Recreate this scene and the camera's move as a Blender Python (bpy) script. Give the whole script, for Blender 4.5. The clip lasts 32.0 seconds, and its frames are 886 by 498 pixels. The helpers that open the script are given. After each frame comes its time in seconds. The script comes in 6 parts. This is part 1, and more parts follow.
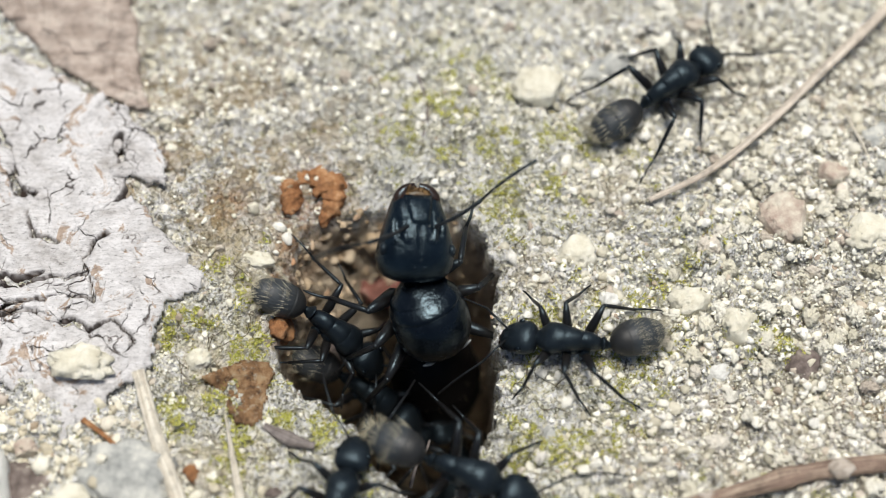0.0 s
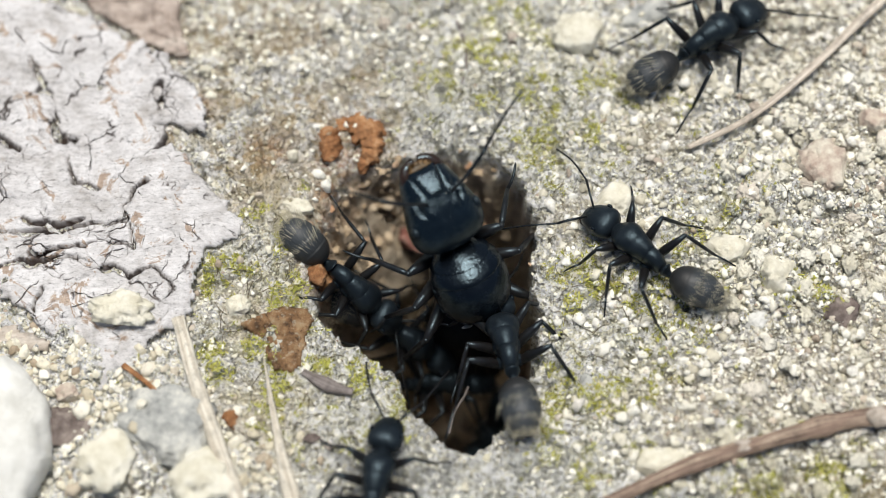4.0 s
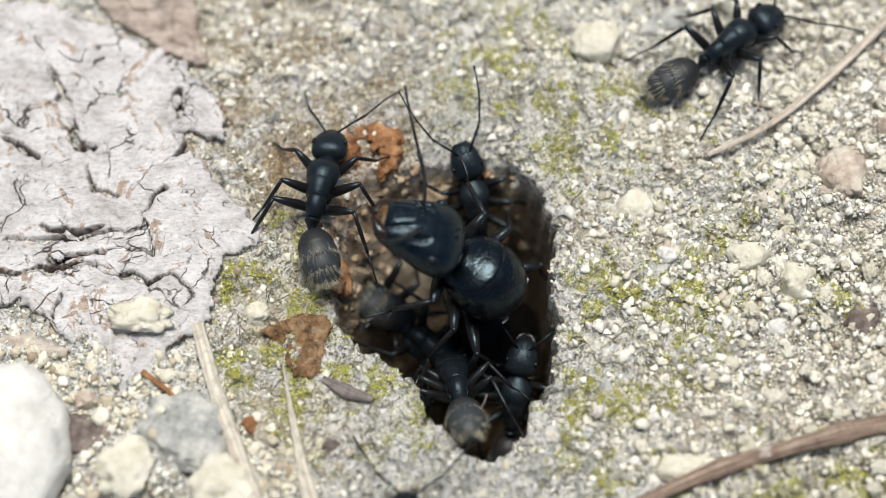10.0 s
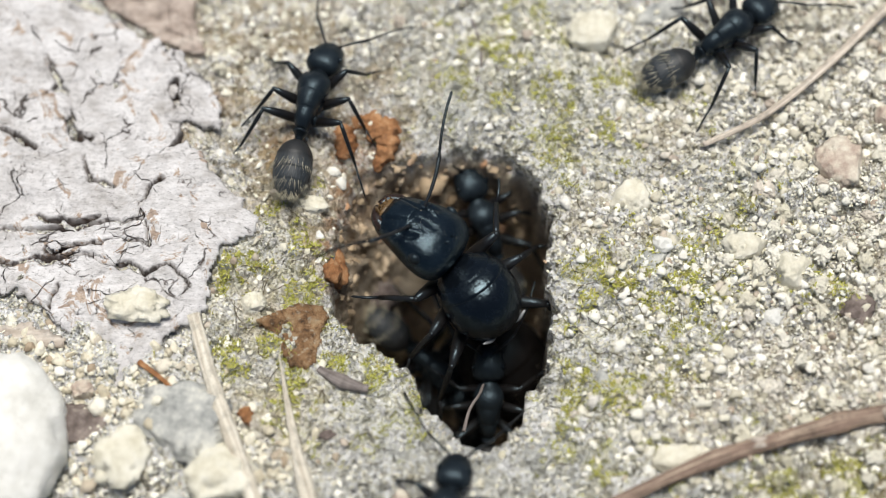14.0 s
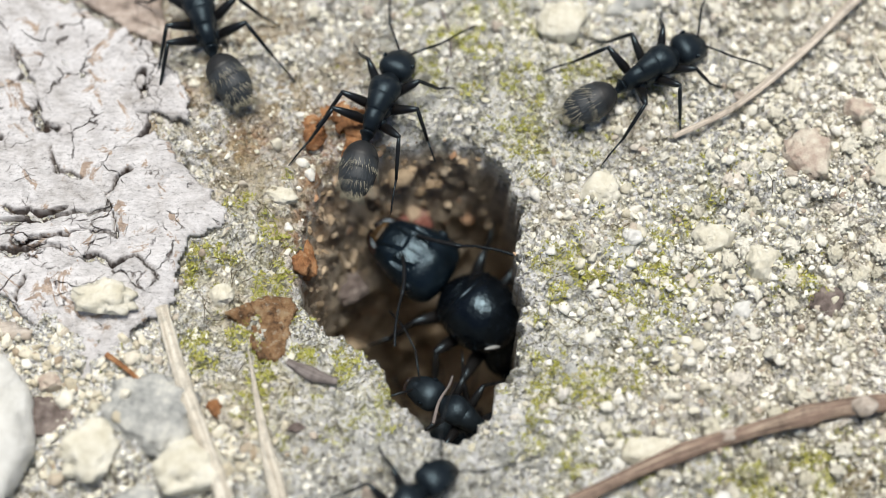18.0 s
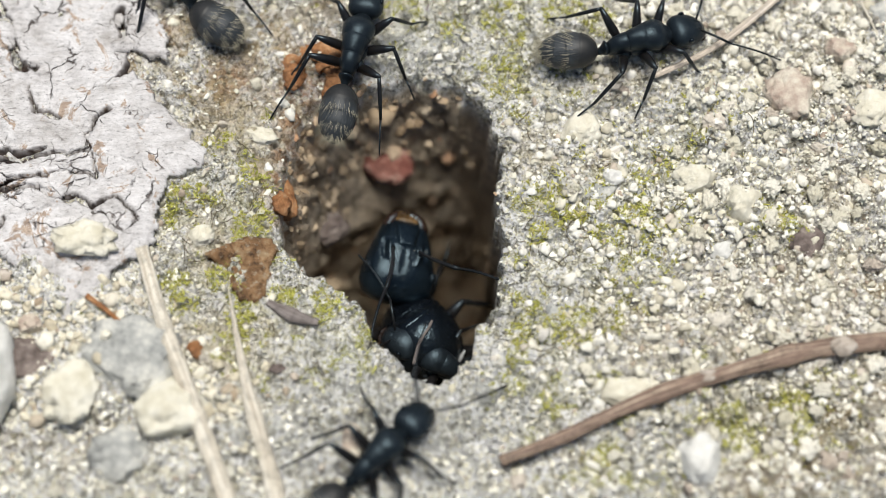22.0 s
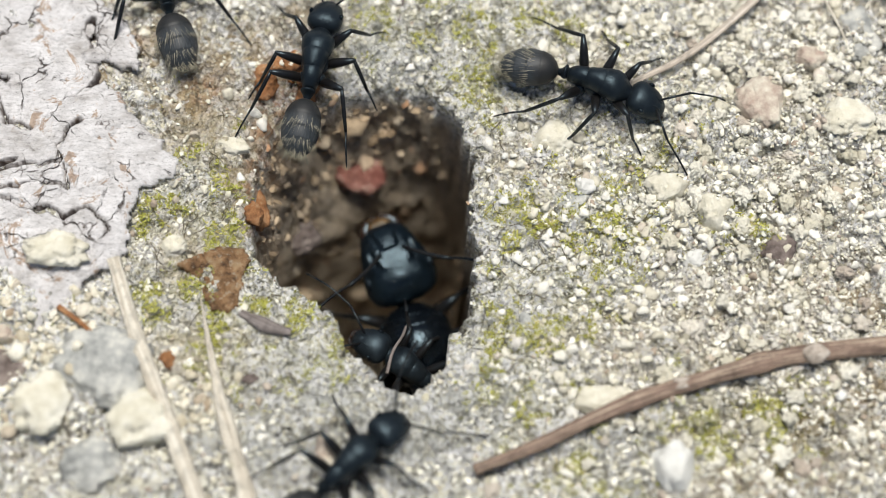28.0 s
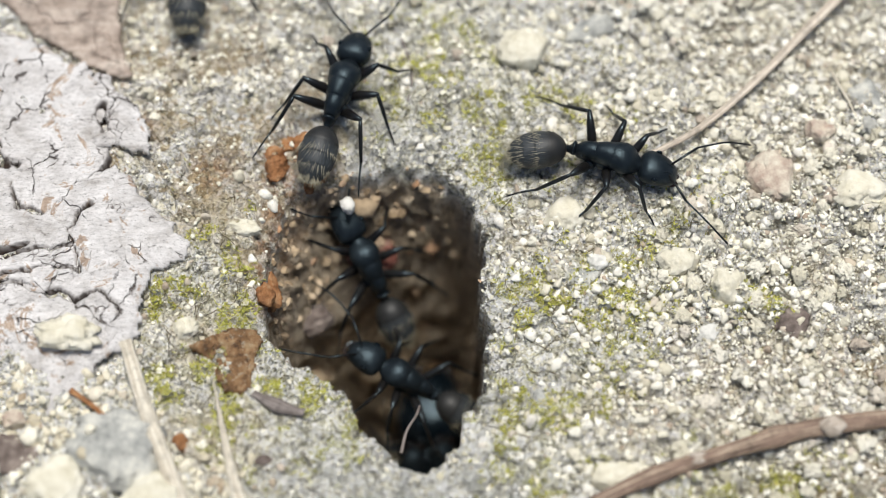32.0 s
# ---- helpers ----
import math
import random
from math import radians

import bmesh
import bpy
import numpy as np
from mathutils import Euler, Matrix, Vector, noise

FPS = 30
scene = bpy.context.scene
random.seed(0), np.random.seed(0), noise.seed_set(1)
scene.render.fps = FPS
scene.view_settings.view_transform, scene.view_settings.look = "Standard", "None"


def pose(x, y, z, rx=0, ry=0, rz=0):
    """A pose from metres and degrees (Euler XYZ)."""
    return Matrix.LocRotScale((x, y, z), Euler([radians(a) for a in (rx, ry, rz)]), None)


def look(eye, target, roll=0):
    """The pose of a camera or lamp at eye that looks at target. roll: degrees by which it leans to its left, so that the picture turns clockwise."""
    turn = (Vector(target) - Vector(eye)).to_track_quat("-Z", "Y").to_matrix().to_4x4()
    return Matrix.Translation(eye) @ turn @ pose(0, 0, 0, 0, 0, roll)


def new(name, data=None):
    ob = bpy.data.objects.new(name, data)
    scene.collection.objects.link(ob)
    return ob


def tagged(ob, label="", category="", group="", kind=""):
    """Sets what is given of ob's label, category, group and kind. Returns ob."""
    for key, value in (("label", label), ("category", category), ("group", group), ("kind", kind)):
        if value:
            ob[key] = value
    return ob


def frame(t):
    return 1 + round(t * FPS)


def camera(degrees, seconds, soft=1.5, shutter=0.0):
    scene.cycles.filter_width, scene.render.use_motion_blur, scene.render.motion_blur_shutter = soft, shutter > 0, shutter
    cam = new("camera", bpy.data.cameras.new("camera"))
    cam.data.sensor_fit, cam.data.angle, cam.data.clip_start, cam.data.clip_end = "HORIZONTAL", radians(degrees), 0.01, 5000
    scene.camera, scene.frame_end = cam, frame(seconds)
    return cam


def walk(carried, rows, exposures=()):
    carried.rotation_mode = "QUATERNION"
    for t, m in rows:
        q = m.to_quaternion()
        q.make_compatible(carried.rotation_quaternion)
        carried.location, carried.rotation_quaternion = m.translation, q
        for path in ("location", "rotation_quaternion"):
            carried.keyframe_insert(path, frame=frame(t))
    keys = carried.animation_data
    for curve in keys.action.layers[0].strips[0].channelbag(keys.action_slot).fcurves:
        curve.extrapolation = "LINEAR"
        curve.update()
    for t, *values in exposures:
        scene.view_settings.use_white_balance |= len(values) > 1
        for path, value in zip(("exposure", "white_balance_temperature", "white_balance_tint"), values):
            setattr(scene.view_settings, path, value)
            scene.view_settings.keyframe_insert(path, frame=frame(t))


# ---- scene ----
# A nest hole in bare stony ground, seen from about ten centimetres. Shapes are given in millimetres.
MM = 0.001
cam = camera(26.0, 32.0, soft=0.6)
cam.data.dof.use_dof = True
cam.data.dof.focus_distance = 0.1015
cam.data.dof.aperture_fstop = 17.0
PATH = [
    (0, (0.002372, -0.038024, 0.094593), (0.002940, 0.003014, 0), 0.572),
    (0.5, (0.003112, -0.038248, 0.094657), (0.002426, 0.002711, 0), -1.104),
    (1, (0.003227, -0.037678, 0.094905), (0.002440, 0.002350, 0), -1.250),
    (1.5, (0.002870, -0.038166, 0.094664), (0.002005, 0.001931, 0), -1.297),
    (2, (0.003405, -0.038213, 0.094684), (0.001515, 0.001333, 0), -2.694),
    (2.5, (0.003093, -0.038842, 0.094410), (0.001411, 0.001155, 0), -2.358),
    (3, (0.002906, -0.039488, 0.094142), (0.001060, 0.000656, 0), -2.556),
    (3.5, (0.003158, -0.037875, 0.094842), (0.001052, 0.000896, 0), -2.983),
    (5.5, (0.002746, -0.038286, 0.094529), (0.000427, -0.001169, 0), -3.369),
    (6, (0.003052, -0.038027, 0.094740), (0.000337, -0.000975, 0), -3.946),
    (6.5, (0.003449, -0.038182, 0.094641), (0.000073, -0.001026, 0), -4.889),
    (7, (0.002284, -0.039567, 0.094095), (0.000417, -0.000758, 0), -2.592),
    (7.5, (0.003107, -0.038055, 0.094678), (0.000366, -0.000723, 0), -3.940),
    (8, (0.003273, -0.037999, 0.094705), (0.000241, -0.000427, 0), -4.319),
    (8.5, (0.003206, -0.038082, 0.094664), (0.000140, -0.000139, 0), -4.350),
    (9, (0.003450, -0.038582, 0.094575), (0.000115, 0.000523, 0), -4.614),
    (9.5, (0.003560, -0.037947, 0.094802), (-0.000257, 0.000364, 0), -5.362),
    (10, (0.002180, -0.039225, 0.094231), (-0.000127, 0.000377, 0), -3.162),
    (10.5, (0.003799, -0.038459, 0.094664), (-0.000098, 0.000508, 0), -5.357),
    (11, (0.002914, -0.038700, 0.094511), (-0.000310, 0.000323, 0), -4.472),
    (11.5, (0.003393, -0.038935, 0.094297), (-0.000791, -0.000073, 0), -5.783),
    (12, (0.003035, -0.038607, 0.094557), (-0.000521, 0.000080, 0), -4.947),
    (12.5, (0.002823, -0.037993, 0.094764), (-0.000226, 0.000605, 0), -4.262),
    (13, (0.003849, -0.038733, 0.094491), (0.000088, 0.000019, 0), -5.208),
    (13.5, (0.002932, -0.038851, 0.094409), (0.000117, -0.000211, 0), -3.948),
    (15.5, (0.003129, -0.038366, 0.094673), (-0.000100, -0.000713, 0), -4.607),
    (16, (0.002875, -0.038604, 0.094235), (0.000958, -0.001707, 0), -2.807),
    (16.5, (0.002785, -0.038655, 0.094199), (0.001233, -0.001307, 0), -2.259),
    (17, (0.002624, -0.038642, 0.094261), (0.001399, -0.000820, 0), -1.769),
    (17.5, (0.002982, -0.038073, 0.094451), (0.001347, -0.001240, 0), -2.401),
    (18, (0.002434, -0.038170, 0.094375), (0.001708, -0.000661, 0), -1.048),
    (18.5, (0.003113, -0.038279, 0.094475), (0.001446, -0.001327, 0), -2.466),
    (19, (0.002551, -0.038502, 0.094290), (0.001629, -0.002276, 0), -1.354),
    (19.5, (0.003187, -0.037695, 0.094607), (0.001928, -0.002729, 0), -1.914),
    (20, (0.002466, -0.038624, 0.094293), (0.001886, -0.002786, 0), -0.886),
    (20.5, (0.002914, -0.038358, 0.094222), (0.002146, -0.003321, 0), -1.219),
    (21, (0.002738, -0.037220, 0.094609), (0.002094, -0.003847, 0), -1.106),
    (21.5, (0.002776, -0.038127, 0.094242), (0.002332, -0.003755, 0), -0.747),
    (22, (0.002544, -0.037305, 0.094596), (0.002733, -0.004002, 0), 0.252),
    (22.5, (0.002673, -0.038083, 0.094368), (0.002983, -0.003626, 0), 0.375),
    (23, (0.002510, -0.037830, 0.094451), (0.003207, -0.003401, 0), 0.941),
    (23.5, (0.001966, -0.037830, 0.094374), (0.003232, -0.003205, 0), 1.829),
    (24, (0.001999, -0.038058, 0.094310), (0.003057, -0.003398, 0), 1.494),
    (24.5, (0.002467, -0.038457, 0.094148), (0.003223, -0.003136, 0), 1.068),
    (26.5, (0.002596, -0.037941, 0.094310), (0.003671, -0.003438, 0), 1.557),
    (27, (0.001690, -0.038224, 0.094076), (0.004094, -0.003682, 0), 3.552),
    (27.5, (0.001882, -0.037298, 0.094466), (0.004181, -0.003672, 0), 3.404),
    (28, (0.002403, -0.037783, 0.094389), (0.004162, -0.003491, 0), 2.471),
    (28.5, (0.002842, -0.037229, 0.094694), (0.004269, -0.004133, 0), 2.016),
    (29, (0.001665, -0.038047, 0.094042), (0.004891, -0.003820, 0), 4.533),
    (29.5, (0.001653, -0.038139, 0.093994), (0.005019, -0.003595, 0), 4.528),
    (30, (0.002726, -0.038425, 0.093940), (0.004748, -0.002703, 0), 2.244),
    (30.5, (0.002611, -0.037743, 0.094277), (0.004769, -0.002396, 0), 2.502),
    (31, (0.002482, -0.038946, 0.093759), (0.004060, -0.001005, 0), 1.165),
    (31.5, (0.002062, -0.038434, 0.093985), (0.003597, 0.000170, 0), 0.966),
    (32, (0.002372, -0.038551, 0.093885), (0.003607, 0.000946, 0), 0.530),
]
walk(cam, [(t, look(eye, target, roll)) for t, eye, target, roll in PATH])

# ---- light: bright overcast sky with a veiled sun ----
world = bpy.data.worlds.new("world")
scene.world = world
world.use_nodes = True
wn = world.node_tree.nodes
sky = wn.new("ShaderNodeTexSky")
sky.sky_type = "NISHITA"
sky.sun_disc = False
sky.sun_elevation, sky.sun_rotation = radians(78), radians(8)
sky.dust_density, sky.ozone_density, sky.air_density = 1.5, 0.6, 0.9
world.node_tree.links.new(sky.outputs[0], wn["Background"].inputs[0])
wn["Background"].inputs[1].default_value = 0.058
sun = new("sun", bpy.data.lights.new("sun", "SUN"))
sun.data.energy, sun.data.angle, sun.data.color = 4.7, radians(28), (1.0, 0.96, 0.882)
sun.matrix_world = look((math.sin(radians(8)) * math.cos(radians(78)), math.cos(radians(8)) * math.cos(radians(78)), math.sin(radians(78))), (0, 0, 0))
scene.view_settings.exposure = -0.13


# ---- materials ----
class Mat:
    """A node material with its own coordinates in millimetres."""

    def __init__(self, name, rough=0.8, spec=0.3, metal=0.0):
        self.m = bpy.data.materials.new(name)
        self.m.use_nodes = True
        self.t = self.m.node_tree
        self.b = self.t.nodes["Principled BSDF"]
        self.b.inputs["Roughness"].default_value = rough
        self.b.inputs["Specular IOR Level"].default_value = spec
        self.b.inputs["Metallic"].default_value = metal
        co = self.t.nodes.new("ShaderNodeTexCoord")
        sc = self.t.nodes.new("ShaderNodeVectorMath")
        sc.operation = "SCALE"
        sc.inputs["Scale"].default_value = 1000.0
        self.link(co.outputs["Object"], sc.inputs[0])
        self.co = sc.outputs[0]

    def link(self, a, b):
        self.t.links.new(a, b)

    def noise(self, scale, detail=4.0, rough=0.6, stretch=None, warp=0.0):
        n = self.t.nodes.new("ShaderNodeTexNoise")
        n.inputs["Scale"].default_value, n.inputs["Detail"].default_value = scale, detail
        n.inputs["Roughness"].default_value, n.inputs["Distortion"].default_value = rough, warp
        co = self.co
        if stretch:
            v = self.t.nodes.new("ShaderNodeVectorMath")
            v.operation = "MULTIPLY"
            v.inputs[1].default_value = stretch
            self.link(co, v.inputs[0])
            co = v.outputs[0]
        self.link(co, n.inputs["Vector"])
        return n.outputs["Fac"]

    def cracks(self, scale, warp=0.35, width=0.05):
        """1 on the plates, 0 in the cracks between them."""
        n = self.t.nodes.new("ShaderNodeTexNoise")
        n.inputs["Scale"].default_value, n.inputs["Detail"].default_value = scale * 1.7, 4
        self.link(self.co, n.inputs["Vector"])
        add = self.t.nodes.new("ShaderNodeVectorMath")
        add.operation = "MULTIPLY_ADD"
        add.inputs[1].default_value = (warp / scale * 2,) * 3
        self.link(n.outputs["Color"], add.inputs[0])
        self.link(self.co, add.inputs[2])
        v = self.t.nodes.new("ShaderNodeTexVoronoi")
        v.feature = "DISTANCE_TO_EDGE"
        v.inputs["Scale"].default_value = scale
        self.link(add.outputs[0], v.inputs["Vector"])
        return self.ramp(v.outputs["Distance"], [(0.0, 0.0), (width, 1.0)])

    def lumps(self, scale, warp=0.0):
        """Small rounded crumbs: how far from each one's middle, and a value of its own for each."""
        co = self.co
        if warp:
            n = self.t.nodes.new("ShaderNodeTexNoise")
            n.inputs["Scale"].default_value, n.inputs["Detail"].default_value = scale, 3
            self.link(co, n.inputs["Vector"])
            add = self.t.nodes.new("ShaderNodeVectorMath")
            add.operation = "MULTIPLY_ADD"
            add.inputs[1].default_value = (warp / scale,) * 3
            self.link(n.outputs["Color"], add.inputs[0])
            self.link(co, add.inputs[2])
            co = add.outputs[0]
        v = self.t.nodes.new("ShaderNodeTexVoronoi")
        v.inputs["Scale"].default_value = scale
        self.link(co, v.inputs["Vector"])
        sep = self.t.nodes.new("ShaderNodeSeparateColor")
        self.link(v.outputs["Color"], sep.inputs[0])
        return v.outputs["Distance"], sep.outputs[0]

    def ramp(self, fac, stops):
        r = self.t.nodes.new("ShaderNodeValToRGB")
        e = r.color_ramp.elements
        while len(e) < len(stops):
            e.new(0.5)
        for el, (p, c) in zip(e, stops):
            el.position = p
            el.color = (c, c, c, 1) if isinstance(c, (int, float)) else (*c, 1)
        self.link(fac, r.inputs[0])
        return r.outputs[0]

    def mix(self, fac, a, b, kind="MIX"):
        n = self.t.nodes.new("ShaderNodeMix")
        n.data_type, n.blend_type, n.clamp_result = "RGBA", kind, True
        for value, slot in ((fac, n.inputs[0]), (a, n.inputs[6]), (b, n.inputs[7])):
            if isinstance(value, tuple):
                slot.default_value = (*value, 1)
            elif isinstance(value, (int, float)):
                slot.default_value = value
            else:
                self.link(value, slot)
        return n.outputs[2]

    def attribute(self, name):
        n = self.t.nodes.new("ShaderNodeAttribute")
        n.attribute_name = name
        return n.outputs["Fac"]

    def island(self):
        return self.t.nodes.new("ShaderNodeNewGeometry").outputs["Random Per Island"]

    def each(self):
        return self.t.nodes.new("ShaderNodeObjectInfo").outputs["Random"]

    def colour(self, c):
        if isinstance(c, tuple):
            self.b.inputs["Base Color"].default_value = (*c, 1)
        else:
            self.link(c, self.b.inputs["Base Color"])
        return self

    def rough(self, fac, low, high):
        self.link(self.ramp(fac, [(0.3, low), (0.7, high)]), self.b.inputs["Roughness"])
        return self

    def bump(self, fac, height, strength=1.0):
        n = self.t.nodes.new("ShaderNodeBump")
        n.inputs["Distance"].default_value, n.inputs["Strength"].default_value = height * MM, strength
        self.link(fac, n.inputs["Height"])
        old = self.b.inputs["Normal"]
        if old.is_linked:
            self.link(old.links[0].from_socket, n.inputs["Normal"])
        self.link(n.outputs[0], old)
        return self


def ground_material():
    m = Mat("stony_soil", 0.9, 0.25)
    big = m.ramp(m.noise(0.28, 5, 0.6), [(0.3, (0.60, 0.57, 0.44)), (0.5, (0.80, 0.775, 0.63)), (0.72, (0.94, 0.92, 0.80))])
    d1, own1 = m.lumps(2.3, 1.6)
    d2, own2 = m.lumps(4.6, 1.6)
    crumb = m.ramp(own1, [(0.0, (0.46, 0.435, 0.34)), (0.25, (0.76, 0.735, 0.605)), (0.65, (0.89, 0.87, 0.75)), (1.0, (0.95, 0.94, 0.86))])
    bits = m.ramp(own2, [(0.0, (0.15, 0.14, 0.11)), (0.22, (0.50, 0.48, 0.39)), (0.42, (0.88, 0.86, 0.745)), (1.0, (0.985, 0.975, 0.92))])
    _, own3 = m.lumps(0.85, 2.2)
    flake = m.ramp(own3, [(0.0, (0.52, 0.48, 0.35)), (0.25, (0.77, 0.735, 0.58)), (0.45, (0.94, 0.91, 0.77)), (1.0, (0.97, 0.955, 0.87))])
    c = m.mix(0.52, m.mix(0.42, m.mix(0.7, big, flake), crumb), bits)
    c = m.mix(1.0, c, m.ramp(m.noise(6.0, 6, 0.8), [(0.345, 0.26), (0.41, 0.95), (0.50, 1.32)]), "MULTIPLY")
    c = m.mix(1.0, c, m.ramp(m.noise(2.3, 5, 0.65, warp=0.4), [(0.38, 0.30), (0.45, 0.90), (0.56, 1.40)]), "MULTIPLY")
    clefts = m.mix(m.ramp(m.noise(0.5, 3, 0.6), [(0.40, 1.0), (0.50, 0.0)]), m.cracks(1.15, 1.3, 0.075), (1, 1, 1))
    c = m.mix(1.0, c, m.ramp(clefts, [(0.0, 0.45), (0.7, 1.0)]), "MULTIPLY")
    c = m.mix(m.ramp(m.noise(0.33, 5, 0.6, warp=0.8), [(0.56, 0.0), (0.68, 0.4)]), c, (0.58, 0.58, 0.57))
    ochre = m.ramp(m.noise(0.16, 4, 0.6, warp=1.0), [(0.60, 0.0), (0.75, 0.35)])
    c = m.mix(ochre, c, (0.48, 0.34, 0.18))
    earth = m.mix(m.ramp(own3, [(0.5, 1.0), (0.58, 0.25)]), (0, 0, 0), m.ramp(m.noise(0.8, 7, 0.75, warp=0.6), [(0.36, 1.0), (0.62, 0.5), (0.72, 0.0)]))
    c = m.mix(m.mix(m.attribute("ochre"), (0, 0, 0), earth), c, m.ramp(m.noise(2.0, 5, 0.7), [(0.35, (0.26, 0.19, 0.105)), (0.5, (0.48, 0.36, 0.20)), (0.68, (0.62, 0.51, 0.33))]))
    green = m.ramp(m.noise(1.1, 9, 0.9, warp=0.6), [(0.46, 0.0), (0.60, 0.6)])
    c = m.mix(m.mix(m.attribute("moss"), (0, 0, 0), green), c, m.ramp(m.noise(1.6, 5, 0.7), [(0.35, (0.30, 0.295, 0.10)), (0.6, (0.52, 0.50, 0.20))]))
    film = m.ramp(m.noise(0.9, 7, 0.75, warp=0.5), [(0.42, 0.0), (0.55, 0.75)])
    c = m.mix(m.mix(m.attribute("lichen"), (0, 0, 0), film), c, m.ramp(m.noise(2.4, 6, 0.75), [(0.34, (0.34, 0.345, 0.31)), (0.48, (0.60, 0.61, 0.57)), (0.62, (0.78, 0.785, 0.74))]))
    dust = m.ramp(m.noise(0.8, 6, 0.7, warp=0.4), [(0.38, 0.1), (0.55, 0.75)])
    c = m.mix(m.mix(m.attribute("tan"), (0, 0, 0), dust), c, m.ramp(m.noise(2.6, 6, 0.75), [(0.34, (0.34, 0.27, 0.17)), (0.47, (0.66, 0.57, 0.41)), (0.62, (0.86, 0.79, 0.63))]))
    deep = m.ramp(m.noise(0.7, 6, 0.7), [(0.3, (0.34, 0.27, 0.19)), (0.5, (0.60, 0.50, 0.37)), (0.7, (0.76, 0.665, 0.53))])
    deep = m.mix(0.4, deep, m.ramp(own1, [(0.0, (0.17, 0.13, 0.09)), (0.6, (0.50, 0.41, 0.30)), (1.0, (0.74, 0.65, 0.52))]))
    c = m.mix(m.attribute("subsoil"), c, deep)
    iron = m.ramp(m.noise(1.2, 6, 0.7, warp=0.5), [(0.40, 0.0), (0.56, 0.8)])
    c = m.mix(m.mix(m.attribute("rust"), (0, 0, 0), iron), c, m.ramp(m.noise(2.2, 5, 0.7), [(0.36, (0.26, 0.11, 0.045)), (0.64, (0.56, 0.30, 0.14))]))
    m.colour(c)
    m.bump(clefts, 0.2).bump(m.ramp(d1, [(0.0, 1.0), (0.75, 0.0)]), 0.22).bump(m.ramp(d2, [(0.0, 1.0), (0.75, 0.0)]), 0.13).bump(m.noise(7.0, 6, 0.8), 0.13)
    return m.m


def grain_material(name, stops, bump=0.06, rough=0.85, spec=0.3, per="island"):
    m = Mat(name, rough, spec)
    c = m.ramp(m.island() if per == "island" else m.each(), stops)
    spots = m.ramp(m.noise(2.4, 6, 0.7), [(0.32, 0.72), (0.48, 1.03), (0.7, 1.15)])
    m.colour(m.mix(1.0, c, spots, "MULTIPLY"))
    m.bump(m.noise(3.2, 7, 0.78), bump)
    return m.m


def speckled(name, a, b, c, scale=1.5, bump=0.08, rough=0.85, spec=0.3, spread=0.22):
    m = Mat(name, rough, spec)
    base = m.ramp(m.noise(scale, 6, 0.7), [(0.52 - spread, a), (0.52, b), (0.52 + spread, c)])
    m.colour(m.mix(0.3, base, m.ramp(m.noise(scale * 0.25, 4, 0.6), [(0.35, a), (0.65, c)])))
    m.bump(m.noise(scale * 2.5, 6, 0.7), bump)
    return m.m


def bark_material():
    m = Mat("weathered_bark", 0.8, 0.3)
    base = m.ramp(m.noise(0.5, 7, 0.7, warp=0.5), [(0.3, (0.40, 0.378, 0.362)), (0.44, (0.60, 0.585, 0.585)), (0.64, (0.78, 0.77, 0.78))])
    fibre = m.ramp(m.noise(1.6, 6, 0.7, stretch=(0.5, 2.2, 1)), [(0.3, 0.78), (0.55, 1.0)])
    c = m.mix(1.0, base, fibre, "MULTIPLY")
    rust = m.ramp(m.noise(0.5, 6, 0.7, warp=1.2), [(0.575, 0.0), (0.61, 0.85)])
    c = m.mix(rust, c, m.ramp(m.noise(1.7, 5, 0.7), [(0.35, (0.24, 0.155, 0.10)), (0.65, (0.50, 0.38, 0.28))]))
    gaps = m.mix(m.ramp(m.noise(0.45, 3, 0.6), [(0.50, 1.0), (0.58, 0.0)]), m.cracks(0.36, 0.4, 0.022), (1, 1, 1))
    hair = m.mix(m.ramp(m.noise(0.6, 3, 0.6), [(0.54, 1.0), (0.62, 0.0)]), m.cracks(0.75, 0.32, 0.022), (1, 1, 1))
    c = m.mix(gaps, (0.07, 0.05, 0.04), c)
    c = m.mix(m.ramp(hair, [(0.0, 0.85), (1.0, 0.0)]), c, (0.17, 0.135, 0.115))
    c = m.mix(1.0, c, m.ramp(m.noise(4.5, 8, 0.85, stretch=(0.7, 1.6, 1)), [(0.36, 0.30), (0.45, 0.92), (0.6, 1.08)]), "MULTIPLY")
    # Near-black inner bark in the open cracks; their shade is in this colour too.
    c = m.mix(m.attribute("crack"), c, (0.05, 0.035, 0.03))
    m.colour(c)
    m.bump(gaps, 0.16).bump(hair, 0.08).bump(m.noise(2.2, 8, 0.78), 0.10)
    return m.m


def fibre_material(name, a, b, c, along=(0.3, 5, 5), bump=0.03, rough=0.6, stem=False):
    """Fibres along an axis, or along a stem and round it."""
    m = Mat(name, rough, 0.35)
    if stem:
        put = m.t.nodes.new("ShaderNodeCombineXYZ")
        for slot, key in enumerate(("run", "side", "top")):
            m.link(m.attribute(key), put.inputs[slot])
        m.co = put.outputs[0]
    col = m.ramp(m.noise(1.3, 6, 0.7, stretch=along), [(0.34, a), (0.5, b), (0.66, c)])
    spots = m.ramp(m.noise(1.6, 6, 0.7), [(0.36, 0.62), (0.52, 1.0), (0.7, 1.08)])
    m.colour(m.mix(1.0, col, spots, "MULTIPLY"))
    m.bump(m.noise(1.8, 5, 0.65, stretch=along), bump)
    return m.m


